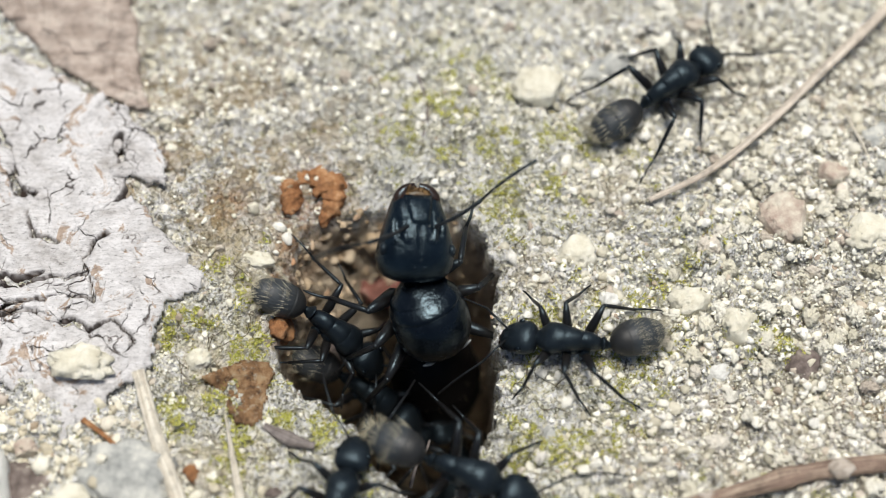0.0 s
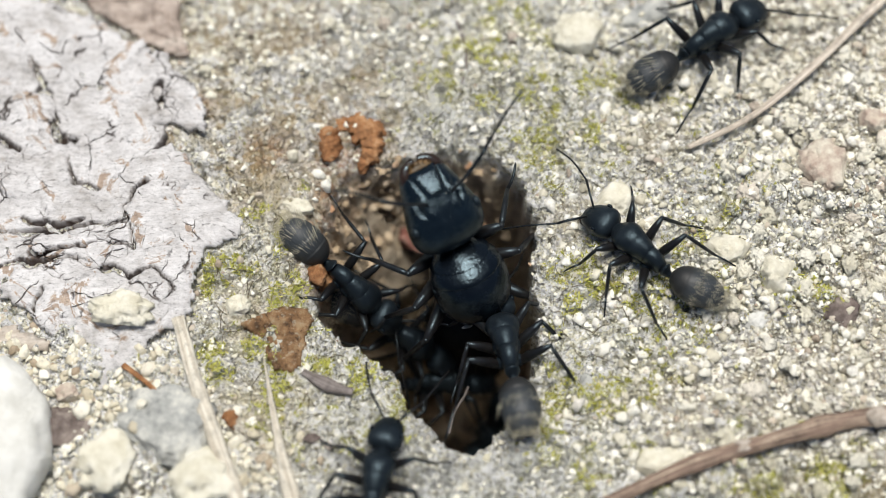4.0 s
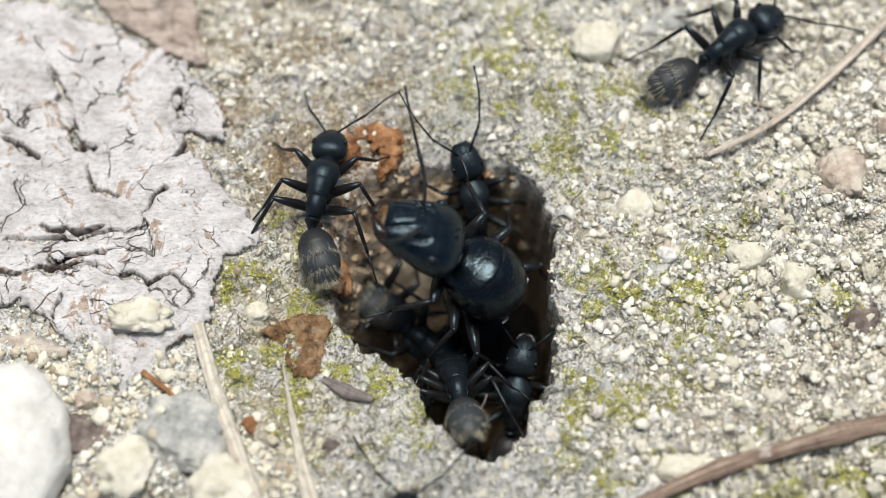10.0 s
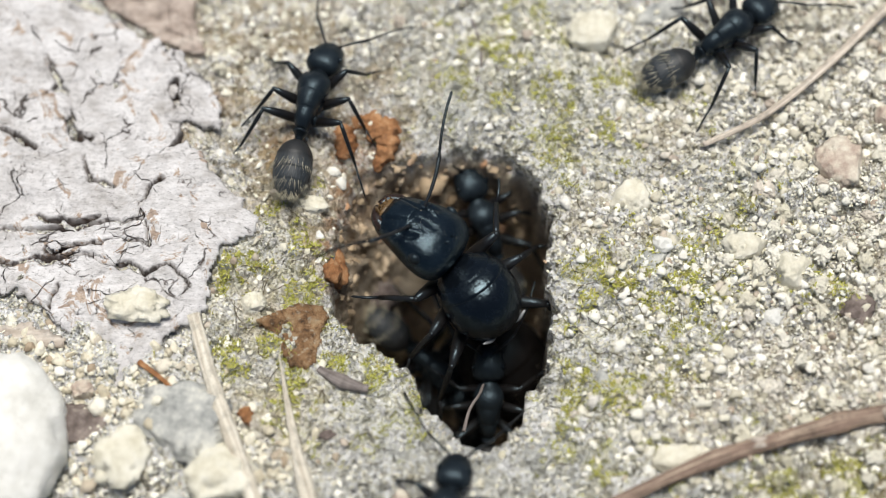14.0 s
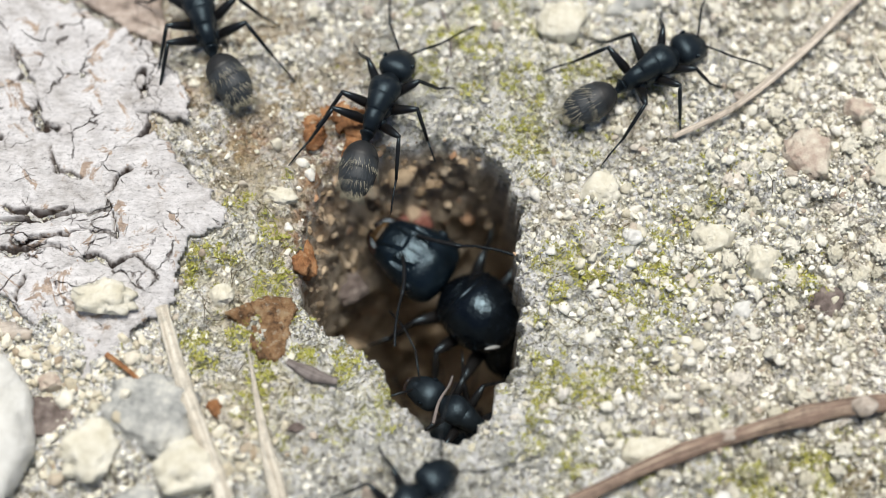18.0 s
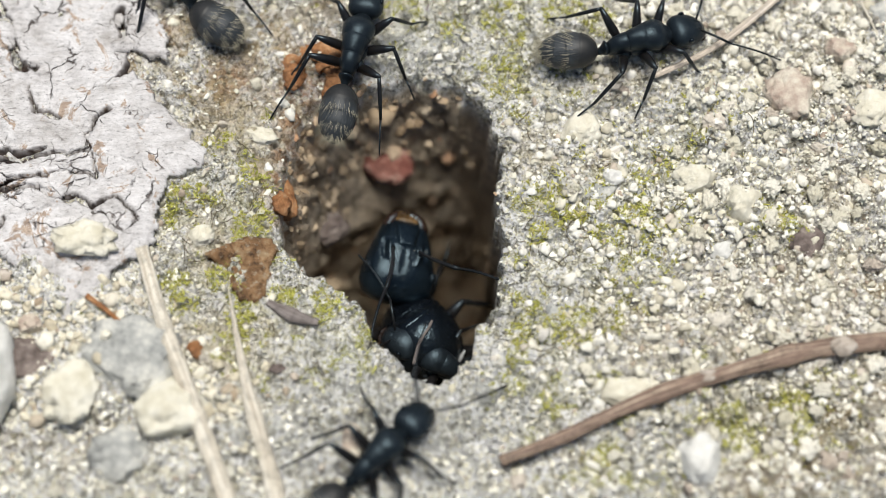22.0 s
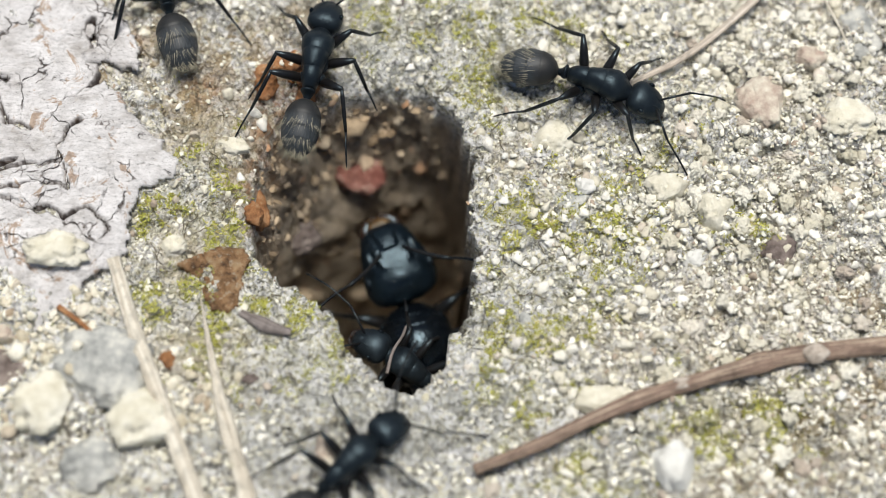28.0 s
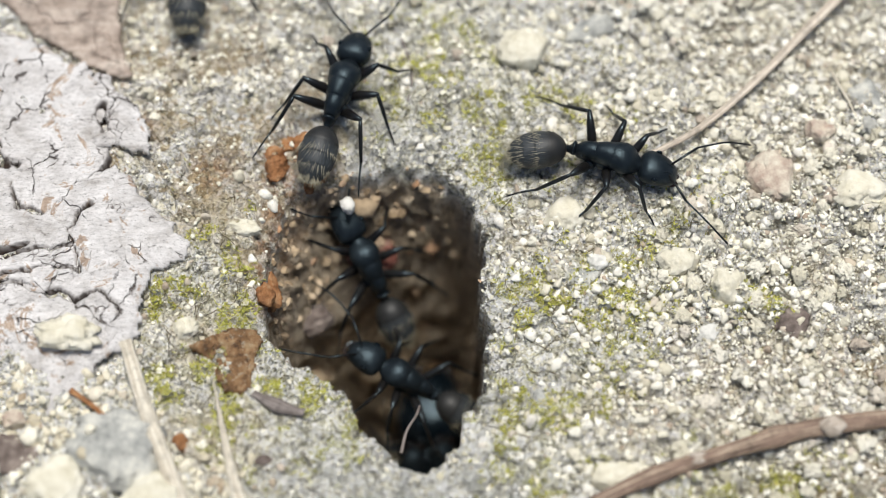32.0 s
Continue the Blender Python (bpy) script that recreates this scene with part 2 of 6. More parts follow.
def chitin(name, colour, rough, grain, bump, coat=0.0, spec=0.5, swell=0.0):
    m = Mat(name, rough, spec)
    tone = m.ramp(m.noise(1.1, 4, 0.6), [(0.3, tuple(v * 0.7 for v in colour)), (0.7, tuple(v * 1.35 for v in colour))])
    m.colour(tone)
    m.rough(m.noise(2.2, 4, 0.6), rough * 0.8, rough * 1.25)
    m.bump(m.noise(grain, 3, 0.6), bump).bump(m.noise(0.8, 3, 0.55), swell)
    # The sky's blue sheen is put into the shell's specular tint.
    m.b.inputs["Specular Tint"].default_value = (0.62, 0.85, 1.0, 1)
    m.b.inputs["Coat Weight"].default_value = coat
    m.b.inputs["Coat Roughness"].default_value = 0.12
    return m.m


SOIL = ground_material()
GRAINS = grain_material("loose_grains", [(0.0, (0.28, 0.26, 0.20)), (0.16, (0.58, 0.55, 0.44)), (0.4, (0.84, 0.815, 0.69)), (0.85, (0.94, 0.93, 0.85)), (0.98, (0.40, 0.33, 0.26))], 0.06)
FLAKES = grain_material("crust_flakes", [(0.0, (0.50, 0.47, 0.35)), (0.35, (0.68, 0.65, 0.51)), (0.75, (0.82, 0.795, 0.67)), (1.0, (0.90, 0.885, 0.79))], 0.10)
CRUMBS = grain_material("cream_crumbs", [(0.0, (0.60, 0.54, 0.41)), (0.4, (0.80, 0.75, 0.60)), (0.8, (0.92, 0.885, 0.76)), (0.97, (0.45, 0.36, 0.26))], 0.14)
CHALK = grain_material("chalk_crumbs", [(0.0, (0.62, 0.58, 0.46)), (0.2, (0.78, 0.75, 0.63)), (0.55, (0.90, 0.88, 0.79)), (0.9, (0.94, 0.93, 0.87)), (1.0, (0.58, 0.50, 0.40))], 0.13)
ROOT_HAIR = fibre_material("root_hair", (0.07, 0.055, 0.03), (0.15, 0.12, 0.065), (0.30, 0.26, 0.16), (0.4, 3, 3), 0.01)
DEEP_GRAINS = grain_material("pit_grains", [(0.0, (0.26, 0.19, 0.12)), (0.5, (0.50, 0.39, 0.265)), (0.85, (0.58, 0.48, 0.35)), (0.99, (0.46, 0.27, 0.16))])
PEBBLE = grain_material("pebble_stone", [(0.0, (0.72, 0.685, 0.55)), (0.3, (0.84, 0.81, 0.69)), (0.75, (0.92, 0.90, 0.80)), (0.97, (0.62, 0.54, 0.46))], 0.13, per="object")
CREAM = speckled("cream_clod", (0.62, 0.58, 0.45), (0.82, 0.79, 0.66), (0.93, 0.91, 0.82), 1.3, 0.16)
WHITE = speckled("white_pebble", (0.62, 0.615, 0.57), (0.80, 0.80, 0.765), (0.92, 0.92, 0.89), 1.1, 0.14, 0.75)
PINK = speckled("pinkish_stone", (0.46, 0.35, 0.29), (0.66, 0.58, 0.48), (0.82, 0.78, 0.66), 1.0, 0.2, spread=0.12)
GREY = speckled("grey_stone", (0.27, 0.28, 0.275), (0.52, 0.53, 0.51), (0.80, 0.79, 0.72), 0.9, 0.25, spread=0.14)
BROWN = speckled("brown_stone", (0.10, 0.078, 0.07), (0.20, 0.16, 0.145), (0.36, 0.31, 0.28), 1.3, 0.16, spread=0.13)
RUST = speckled("rusty_clod", (0.17, 0.075, 0.035), (0.37, 0.16, 0.06), (0.54, 0.33, 0.18), 1.9, 0.16, spread=0.15)
REDCLAY = speckled("red_clay", (0.12, 0.04, 0.03), (0.25, 0.085, 0.065), (0.46, 0.31, 0.25), 1.1, 0.2, spread=0.13)


def crust_material():
    m = Mat("rusty_crust", 0.9, 0.25)
    rust = m.ramp(m.noise(1.3, 6, 0.7), [(0.35, (0.13, 0.075, 0.04)), (0.5, (0.28, 0.16, 0.08)), (0.65, (0.44, 0.31, 0.18))])
    specks = m.ramp(m.noise(3.4, 6, 0.75), [(0.55, 0.0), (0.66, 0.8)])
    dark = m.ramp(m.noise(2.6, 5, 0.75), [(0.34, 0.8), (0.44, 0.0)])
    m.colour(m.mix(dark, m.mix(specks, rust, (0.50, 0.46, 0.36)), (0.06, 0.04, 0.03)))
    m.bump(m.noise(3.0, 6, 0.75), 0.25)
    return m.m


CRUST = crust_material()
BARK = bark_material()
LEAF = fibre_material("dry_leaf", (0.32, 0.27, 0.22), (0.46, 0.40, 0.34), (0.60, 0.55, 0.49), (0.6, 1.6, 1), 0.06)
PAPER = fibre_material("papery_bark", (0.26, 0.205, 0.17), (0.40, 0.33, 0.285), (0.54, 0.47, 0.41), (0.5, 0.9, 1), 0.10)
STRAW = fibre_material("dry_straw", (0.38, 0.325, 0.25), (0.64, 0.595, 0.50), (0.80, 0.77, 0.69), (0.16, 4.5, 4.5), 0.04, stem=True)
NEEDLE = fibre_material("dry_needle", (0.36, 0.30, 0.24), (0.56, 0.49, 0.41), (0.74, 0.68, 0.59), (0.16, 4.5, 4.5), 0.04, stem=True)
TWIG = fibre_material("brown_twig", (0.12, 0.078, 0.06), (0.28, 0.195, 0.15), (0.56, 0.46, 0.35), (0.16, 4.5, 4.5), 0.10, stem=True)
HUSK = fibre_material("grey_husk", (0.13, 0.11, 0.10), (0.24, 0.21, 0.20), (0.36, 0.33, 0.31), (0.16, 4.5, 4.5), 0.05, stem=True)
MOSS = grain_material("moss_leaves", [(0.0, (0.15, 0.15, 0.03)), (0.4, (0.31, 0.315, 0.055)), (0.8, (0.52, 0.525, 0.13)), (1.0, (0.38, 0.31, 0.14))], 0.01, 0.6)
QUEEN_SHELL = chitin("glossy_black_shell", (0.0028, 0.004, 0.006), 0.24, 6.0, 0.012, 0.0, 0.48, 0.12)
QUEEN_HEAD = chitin("satin_blue_black_shell", (0.004, 0.0075, 0.0115), 0.21, 9.0, 0.025, 0.0, 0.48, 0.07)
SHELL = chitin("satin_black_shell", (0.008, 0.011, 0.0145), 0.40, 9.0, 0.02, 0.0, 0.40)
LEG_SHELL = chitin("dark_leg_shell", (0.010, 0.009, 0.009), 0.36, 8.0, 0.012)
# Dull near-black: the hole's shade on the queen's abdomen, put into the material.
QUEEN_REAR = chitin("shade_dulled_black_shell", (0.006, 0.0045, 0.004), 0.5, 8.0, 0.02, 0.0, 0.2)
JAW = chitin("dark_brown_jaw", (0.022, 0.012, 0.008), 0.25, 5.0, 0.02)
MOUTH = chitin("golden_brown_mouthparts", (0.13, 0.075, 0.027), 0.4, 6.0, 0.05)
HAIR = chitin("golden_hair", (0.46, 0.42, 0.31), 0.45, 4.0, 0.0)
SCAR = chitin("pale_wing_scar", (0.34, 0.35, 0.35), 0.3, 4.0, 0.01)


def gaster_material():
    """Black first plate; the plates behind it lie under a grey down of fine lengthwise hairs."""
    m = Mat("downy_charcoal_shell", 0.5, 0.4)
    sep = m.t.nodes.new("ShaderNodeSeparateXYZ")
    m.link(m.co, sep.inputs[0])
    back = m.t.nodes.new("ShaderNodeMapRange")
    back.inputs[1].default_value, back.inputs[2].default_value = -0.85, -1.45
    m.link(sep.outputs[0], back.inputs[0])
    streak = m.ramp(m.noise(4.0, 4, 0.7, stretch=(0.35, 3.0, 3.0)), [(0.34, (0.024, 0.027, 0.030)), (0.5, (0.034, 0.041, 0.048)), (0.68, (0.060, 0.069, 0.075))])
    m.colour(m.mix(back.outputs[0], (0.020, 0.021, 0.022), streak))
    m.bump(m.noise(4.0, 4, 0.7, stretch=(0.35, 3.0, 3.0)), 0.012)
    return m.m


DULL_SHELL = gaster_material()


# ---- mesh helpers (millimetres) ----
def mesh(name, verts, faces, mat, smooth=True):
    me = bpy.data.meshes.new(name)
    me.from_pydata([tuple(float(c) * MM for c in v) for v in verts], [], [tuple(int(i) for i in f) for f in faces])
    if smooth:
        me.polygons.foreach_set("use_smooth", [True] * len(me.polygons))
    me.materials.append(mat)
    return me


def big_mesh(name, verts, faces, mat, smooth=True):
    """The same from arrays, for many thousand faces of one size."""
    verts, faces = np.asarray(verts, np.float32) * MM, np.asarray(faces, np.int32)
    me = bpy.data.meshes.new(name)
    me.vertices.add(len(verts))
    me.vertices.foreach_set("co", verts.ravel())
    k = faces.shape[1]
    me.loops.add(faces.size)
    me.loops.foreach_set("vertex_index", faces.ravel())
    me.polygons.add(len(faces))
    me.polygons.foreach_set("loop_start", np.arange(0, faces.size, k, dtype=np.int32))
    me.polygons.foreach_set("use_smooth", np.full(len(faces), smooth))
    me.update(calc_edges=True)
    me.materials.append(mat)
    return me


def place(name, data, at=(0, 0, 0), turn=(0, 0, 0), parent=None, label=""):
    ob = new(name, data)
    ob.matrix_basis = pose(at[0] * MM, at[1] * MM, at[2] * MM, *turn)
    if parent:
        ob.parent = parent
    return tagged(ob, label)


def tube(path, radii, n=8, flat=1.0, squash=None):
    """A tapered tube along a path, with closed ends."""
    p = np.array(path, float)
    t = np.gradient(p, axis=0)
    t /= np.linalg.norm(t, axis=1)[:, None]
    up = np.array([0.0, 0.0, 1.0]) if abs(t[:, 2]).max() < 0.95 else np.array([0.31, 0.9, 0.3])
    verts, faces = [], []
    for i in range(len(p)):
        s = np.cross(t[i], up)
        s /= np.linalg.norm(s)
        u = np.cross(s, t[i])
        for k in range(n):
            a = 2 * math.pi * k / n
            verts.append(p[i] + radii[i] * (math.cos(a) * s + math.sin(a) * u * flat))
    for i in range(len(p) - 1):
        for k in range(n):
            a, b = i * n + k, i * n + (k + 1) % n
            faces.append((a, b, b + n, a + n))
    faces.append(tuple(range(n))[::-1])
    faces.append(tuple(range((len(p) - 1) * n, len(p) * n)))
    return verts, faces


def curve(points, steps):
    """A smooth path through some points."""
    p = np.array(points, float)
    q = np.vstack([2 * p[0] - p[1], p, 2 * p[-1] - p[-2]])
    out = []
    for i in range(1, len(q) - 2):
        for s in np.linspace(0, 1, steps, endpoint=False):
            a, b, c, d = q[i - 1 : i + 3]
            out.append(0.5 * (2 * b + (c - a) * s + (2 * a - 5 * b + 4 * c - d) * s**2 + (3 * b - a - 3 * c + d) * s**3))
    return np.array(out + [p[-1]])


def loft(rows, n=20, steps=4, power=2.0):
    """A body along x through rows of x, z, half width, half height."""
    r = curve(rows, steps)
    verts, faces = [], []
    for x, z, w, h in r:
        for k in range(n):
            a = 2 * math.pi * k / n
            c, s = math.cos(a), math.sin(a)
            verts.append((x, math.copysign(abs(c) ** (2 / power), c) * max(w, 0.01), z + math.copysign(abs(s) ** (2 / power), s) * max(h, 0.01)))
    for i in range(len(r) - 1):
        for k in range(n):
            a, b = i * n + k, i * n + (k + 1) % n
            faces.append((a, a + n, b + n, b))
    faces.append(tuple(range(n)))
    faces.append(tuple(range((len(r) - 1) * n, len(r) * n))[::-1])
    return verts, faces


def merged(*some):
    verts, faces = [], []
    for v, f in some:
        k = len(verts)
        verts += [tuple(p) for p in v]
        faces += [tuple(i + k for i in g) for g in f]
    return verts, faces


# ---- value noise on the plan ----
def lattice(ix, iy, seed):
    h = (ix.astype(np.int64) * 374761393 + iy.astype(np.int64) * 668265263 + seed * 974634777) & 0x7FFFFFFF
    h = ((h ^ (h >> 13)) * 1274126177) & 0x7FFFFFFF
    return ((h ^ (h >> 16)) & 0xFFFF) / 65535.0


def vnoise(x, y, size, seed=0):
    u, v = np.asarray(x, float) / size, np.asarray(y, float) / size
    i, j = np.floor(u), np.floor(v)
    a, b = u - i, v - j
    a, b = a * a * (3 - 2 * a), b * b * (3 - 2 * b)
    n00, n10, n01, n11 = lattice(i, j, seed), lattice(i + 1, j, seed), lattice(i, j + 1, seed), lattice(i + 1, j + 1, seed)
    return (n00 * (1 - a) + n10 * a) * (1 - b) + (n01 * (1 - a) + n11 * a) * b - 0.5


def crumbs(x, y, size, seed):
    """Rounded lumps side by side: 1 on their tops, 0 in the gaps."""
    u, v = np.asarray(x, float) / size, np.asarray(y, float) / size
    i, j = np.floor(u), np.floor(v)
    near, tall = np.full(u.shape, 9.0), np.zeros(u.shape)
    for a in (-1, 0, 1):
        for b in (-1, 0, 1):
            p, q = i + a, j + b
            d = np.hypot(p + lattice(p, q, seed) - u, q + lattice(p, q, seed + 1) - v)
            tall = np.where(d < near, lattice(p, q, seed + 2), tall)
            near = np.minimum(near, d)
    return np.sqrt(np.maximum(1 - near**2 * 1.5, 0)) * (0.35 + 0.65 * tall)


def cells(x, y, size, seed):
    """A value of its own for each of many irregular plates."""
    u, v = np.asarray(x, float) / size, np.asarray(y, float) / size
    i, j = np.floor(u), np.floor(v)
    near, own = np.full(u.shape, 9.0), np.zeros(u.shape)
    for a in (-1, 0, 1):
        for b in (-1, 0, 1):
            p, q = i + a, j + b
            d = np.hypot(p + lattice(p, q, seed) - u, q + lattice(p, q, seed + 1) - v)
            own = np.where(d < near, lattice(p, q, seed + 2), own)
            near = np.minimum(near, d)
    return own


def inside(poly, x, y):
    """How far each place lies inside an outline (negative: outside)."""
    x, y = np.asarray(x, float), np.asarray(y, float)
    near, odd = np.full(x.shape, 1e9), np.zeros(x.shape, bool)
    for (ax, ay), (bx, by) in zip(poly, poly[1:] + poly[:1]):
        dx, dy = bx - ax, by - ay
        s = np.clip(((x - ax) * dx + (y - ay) * dy) / (dx * dx + dy * dy + 1e-12), 0, 1)
        near = np.minimum(near, np.hypot(x - ax - s * dx, y - ay - s * dy))
        odd ^= ((ay > y) != (by > y)) & (x < dx * (y - ay) / (by - ay + 1e-12) + ax)
    return np.where(odd, near, -near)


def off_line(line, x, y):
    near = np.full(np.shape(x), 1e9)
    for (ax, ay), (bx, by) in zip(line, line[1:]):
        dx, dy = bx - ax, by - ay
        s = np.clip(((x - ax) * dx + (y - ay) * dy) / (dx * dx + dy * dy + 1e-12), 0, 1)
        near = np.minimum(near, np.hypot(x - ax - s * dx, y - ay - s * dy))
    return near


# ---- the ground with the nest hole ----
RIM = [(1.7, 6.1), (3.5, 5.6), (5.0, 4.1), (5.8, 2.4), (5.7, 0.3), (5.6, -2.3), (6.0, -3.2), (5.6, -6.1), (5.3, -7.3), (4.4, -8.5), (3.9, -10.0), (2.6, -11.1), (1.1, -10.6), (0.0, -9.7), (-0.7, -8.8), (-1.5, -7.1), (-2.6, -6.1), (-4.4, -5.2), (-5.5, -3.8), (-6.0, -2.4), (-5.9, -0.5), (-5.7, 1.5), (-5.1, 3.4), (-3.5, 5.0), (-1.1, 5.9)]


def smooth_step(a, b, v):
    s = np.clip((v - a) / (b - a), 0, 1)
    return s * s * (3 - 2 * s)


def pit_depth(x, y):
    d = inside(RIM, x, y) + 0.5 * vnoise(x, y, 0.9, 5) + 0.5 * vnoise(x, y, 0.35, 6)
    far = smooth_step(-3.0, 6.0, 0.75 * y - 0.65 * x)
    steep = 0.45 + 2.2 * far
    floor = 28.0 - 21.2 * smooth_step(-4, 3, 0.8 * y - 0.6 * x)
    return np.where(d > 0, floor * (1 - np.exp(-np.maximum(d, 0) / steep)), 0.0), d


def ground_height(x, y, rough=True):
    x, y = np.asarray(x, float), np.asarray(y, float)
    depth, d = pit_depth(x, y)
    z = 0.9 * vnoise(x, y, 14, 1) + 0.6 * vnoise(x, y, 5, 2)
    z = z * smooth_step(0.0, 6.0, -d) if not rough else z * (0.35 + 0.65 * smooth_step(0.0, 6.0, -d))
    z = z - 0.5 * np.exp(-np.abs(np.minimum(d, 0)) / 0.7)
    if rough:
        r = 0.46 + 0.7 * smooth_step(8, 17, x) + 0.4 * smooth_step(-8, -14, y)
        z = z + r * (0.42 * vnoise(x, y, 1.7, 3) + 0.34 * vnoise(x, y, 0.8, 4) + 0.22 * vnoise(x, y, 0.38, 7) + 0.14 * vnoise(x, y, 0.2, 8))
        wx, wy = x + 0.35 * vnoise(x, y, 0.9, 11), y + 0.35 * vnoise(x, y, 0.9, 12)
        z = z + 0.46 * cells(wx + 0.5 * vnoise(x, y, 0.35, 13), wy, 1.5, 70) + 0.26 * cells(wx, wy + 0.4 * vnoise(x, y, 0.3, 14), 0.62, 80) - 0.36
        z = z + r * (0.42 * crumbs(wx, wy, 1.25, 30) + 0.34 * crumbs(wx, wy, 0.55, 40) + 0.20 * crumbs(wx + 0.1 * vnoise(x, y, 0.2, 46), wy, 0.31, 43) - 0.45)
        z = z + np.where(d > 0, 1.0 * vnoise(x, y, 2.2, 9) + 0.7 * vnoise(x, y, 0.9, 10), 0)
    return z - depth


MOSS_SPOTS = [(-8.8, -2.6, 2.4), (-6.2, -8.4, 2.2), (-4.4, -6.8, 1.2), (-10.2, -5.6, 1.6), (-11.3, -0.4, 1.2), (-11.6, -2.5, 1.0), (-7.0, -2.2, 1.6), (-9.5, -7.5, 2.0), (-3.0, -8.6, 1.6), (8.6, -2.3, 1.6), (10.5, -2.1, 2.0), (8.9, -4.9, 1.8), (13.5, -1.2, 2.0), (11.1, -6.2, 2.0), (18.9, -12.1, 1.8), (20.2, -2.6, 1.0), (6.4, -8.0, 1.4), (7.5, 6.5, 2.4), (6.5, 10.0, 2.2), (1.5, 9.5, 2.5), (11.0, 8.0, 2.0), (-8.0, 2.0, 1.4), (16.0, 2.5, 1.5), (4.0, 13.0, 2.0), (9.5, -10.0, 1.6), (17.6, -13.2, 1.6), (21.0, -13.0, 1.8), (11.5, -15.2, 1.4), (8.0, -12.2, 1.4)]


EARTH_SPOTS = [(-9.0, 5.0, 3.0), (-6.6, 8.0, 3.0), (-10.5, 9.0, 3.0), (-8.0, 12.5, 3.5), (-6.0, 4.5, 1.8), (-12.0, 13.5, 3.0), (-13.6, 6.6, 1.3), (-3.0, 7.0, 1.6), (-6.6, 0.6, 1.0), (-3.5, 11.0, 2.5), (22.5, -14.5, 3.0), (26.5, -11.5, 2.6), (19.0, -17.0, 2.4), (25.5, -6.5, 1.8)]

LICHEN_SPOTS = [(1.5, -13.5, 2.6), (-2.0, -11.5, 1.8), (5.5, -12.0, 2.0), (-5.5, -14.0, 2.2), (0.5, 8.5, 2.2), (-2.5, 12.5, 2.6), (4.5, 15.0, 2.6)]
TAN_SPOTS = [(17.5, -8.2, 2.6), (13.0, -8.8, 1.8), (21.5, -6.2, 2.2), (23.5, -1.0, 2.4), (23.0, 6.0, 2.2), (20.5, 13.0, 3.0), (26.0, 12.0, 3.0), (12.5, 6.5, 1.6), (-9.5, -3.8, 1.8), (-7.0, 3.0, 1.8), (-8.5, -9.5, 2.0), (8.0, 1.5, 1.2)]
RUST_SPOTS = [(-4.9, 4.9, 1.0), (-5.3, 3.4, 0.8), (-5.7, 1.7, 0.7), (-6.0, -0.2, 0.7), (-5.9, -1.8, 0.6), (-4.2, 6.2, 1.3), (-8.6, 5.6, 0.8), (-13.0, 8.2, 0.8)]


def spots_at(some, x, y):
    m = np.zeros(np.shape(x))
    for a, b, s in some:
        m = np.maximum(m, np.exp(-((x - a) ** 2 + (y - b) ** 2) / (1.6 * s * s)))
    return m


def axis(low, high, step):
    """Even steps over the near stretch, growing ones out to the horizon."""
    mid = np.arange(low, high + step / 2, step)
    out, far = [], step
    while sum(out) < 4.0e6:
        far *= 1.45
        out.append(far)
    out = np.cumsum(out)
    return np.concatenate([low - out[::-1], mid, mid[-1] + out])


def ground():
    xs, ys = axis(-28, 32, 0.10), axis(-20, 21, 0.10)
    x, y = np.meshgrid(xs, ys)
    z = ground_height(x, y)
    away = np.maximum(np.maximum(np.abs(x - 2) - 30, np.abs(y) - 20), 0)
    z = z * np.exp(-away / 40)
    _, d = pit_depth(x, y)
    deep = smooth_step(0.4, 1.6, d)
    wx = x + deep * (0.9 * vnoise(y * 0.7 + x * 0.5, z, 1.6, 15) + 0.5 * vnoise(y + x * 0.4, z, 0.7, 16))
    wy = y + deep * (0.9 * vnoise(x * 0.8 - y * 0.4, z, 1.6, 17) + 0.5 * vnoise(x - y * 0.3, z, 0.7, 18))
    verts = np.stack([wx.ravel(), wy.ravel(), z.ravel()], 1)
    nx, ny = len(xs), len(ys)
    i = (np.arange(ny - 1)[:, None] * nx + np.arange(nx - 1)[None]).ravel()
    me = big_mesh("ground", verts, np.stack([i, i + 1, i + nx + 1, i + nx], 1), SOIL)
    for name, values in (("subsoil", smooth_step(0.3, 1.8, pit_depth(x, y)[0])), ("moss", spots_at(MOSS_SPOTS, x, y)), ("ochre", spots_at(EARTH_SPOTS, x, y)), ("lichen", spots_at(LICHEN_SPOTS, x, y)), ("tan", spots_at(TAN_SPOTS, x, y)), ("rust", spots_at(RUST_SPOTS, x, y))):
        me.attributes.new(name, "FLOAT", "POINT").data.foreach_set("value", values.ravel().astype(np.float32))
    tagged(new("ground", me), "pale stony soil with a deep nest hole", "ground", kind="structure")


ground()


# ---- stones ----
def ball(level):
    bm = bmesh.new()
    bmesh.ops.create_icosphere(bm, subdivisions=level, radius=1.0)
    v = np.array([tuple(p.co) for p in bm.verts])
    f = np.array([[p.index for p in q.verts] for q in bm.faces])
    bm.free()
    return v, f


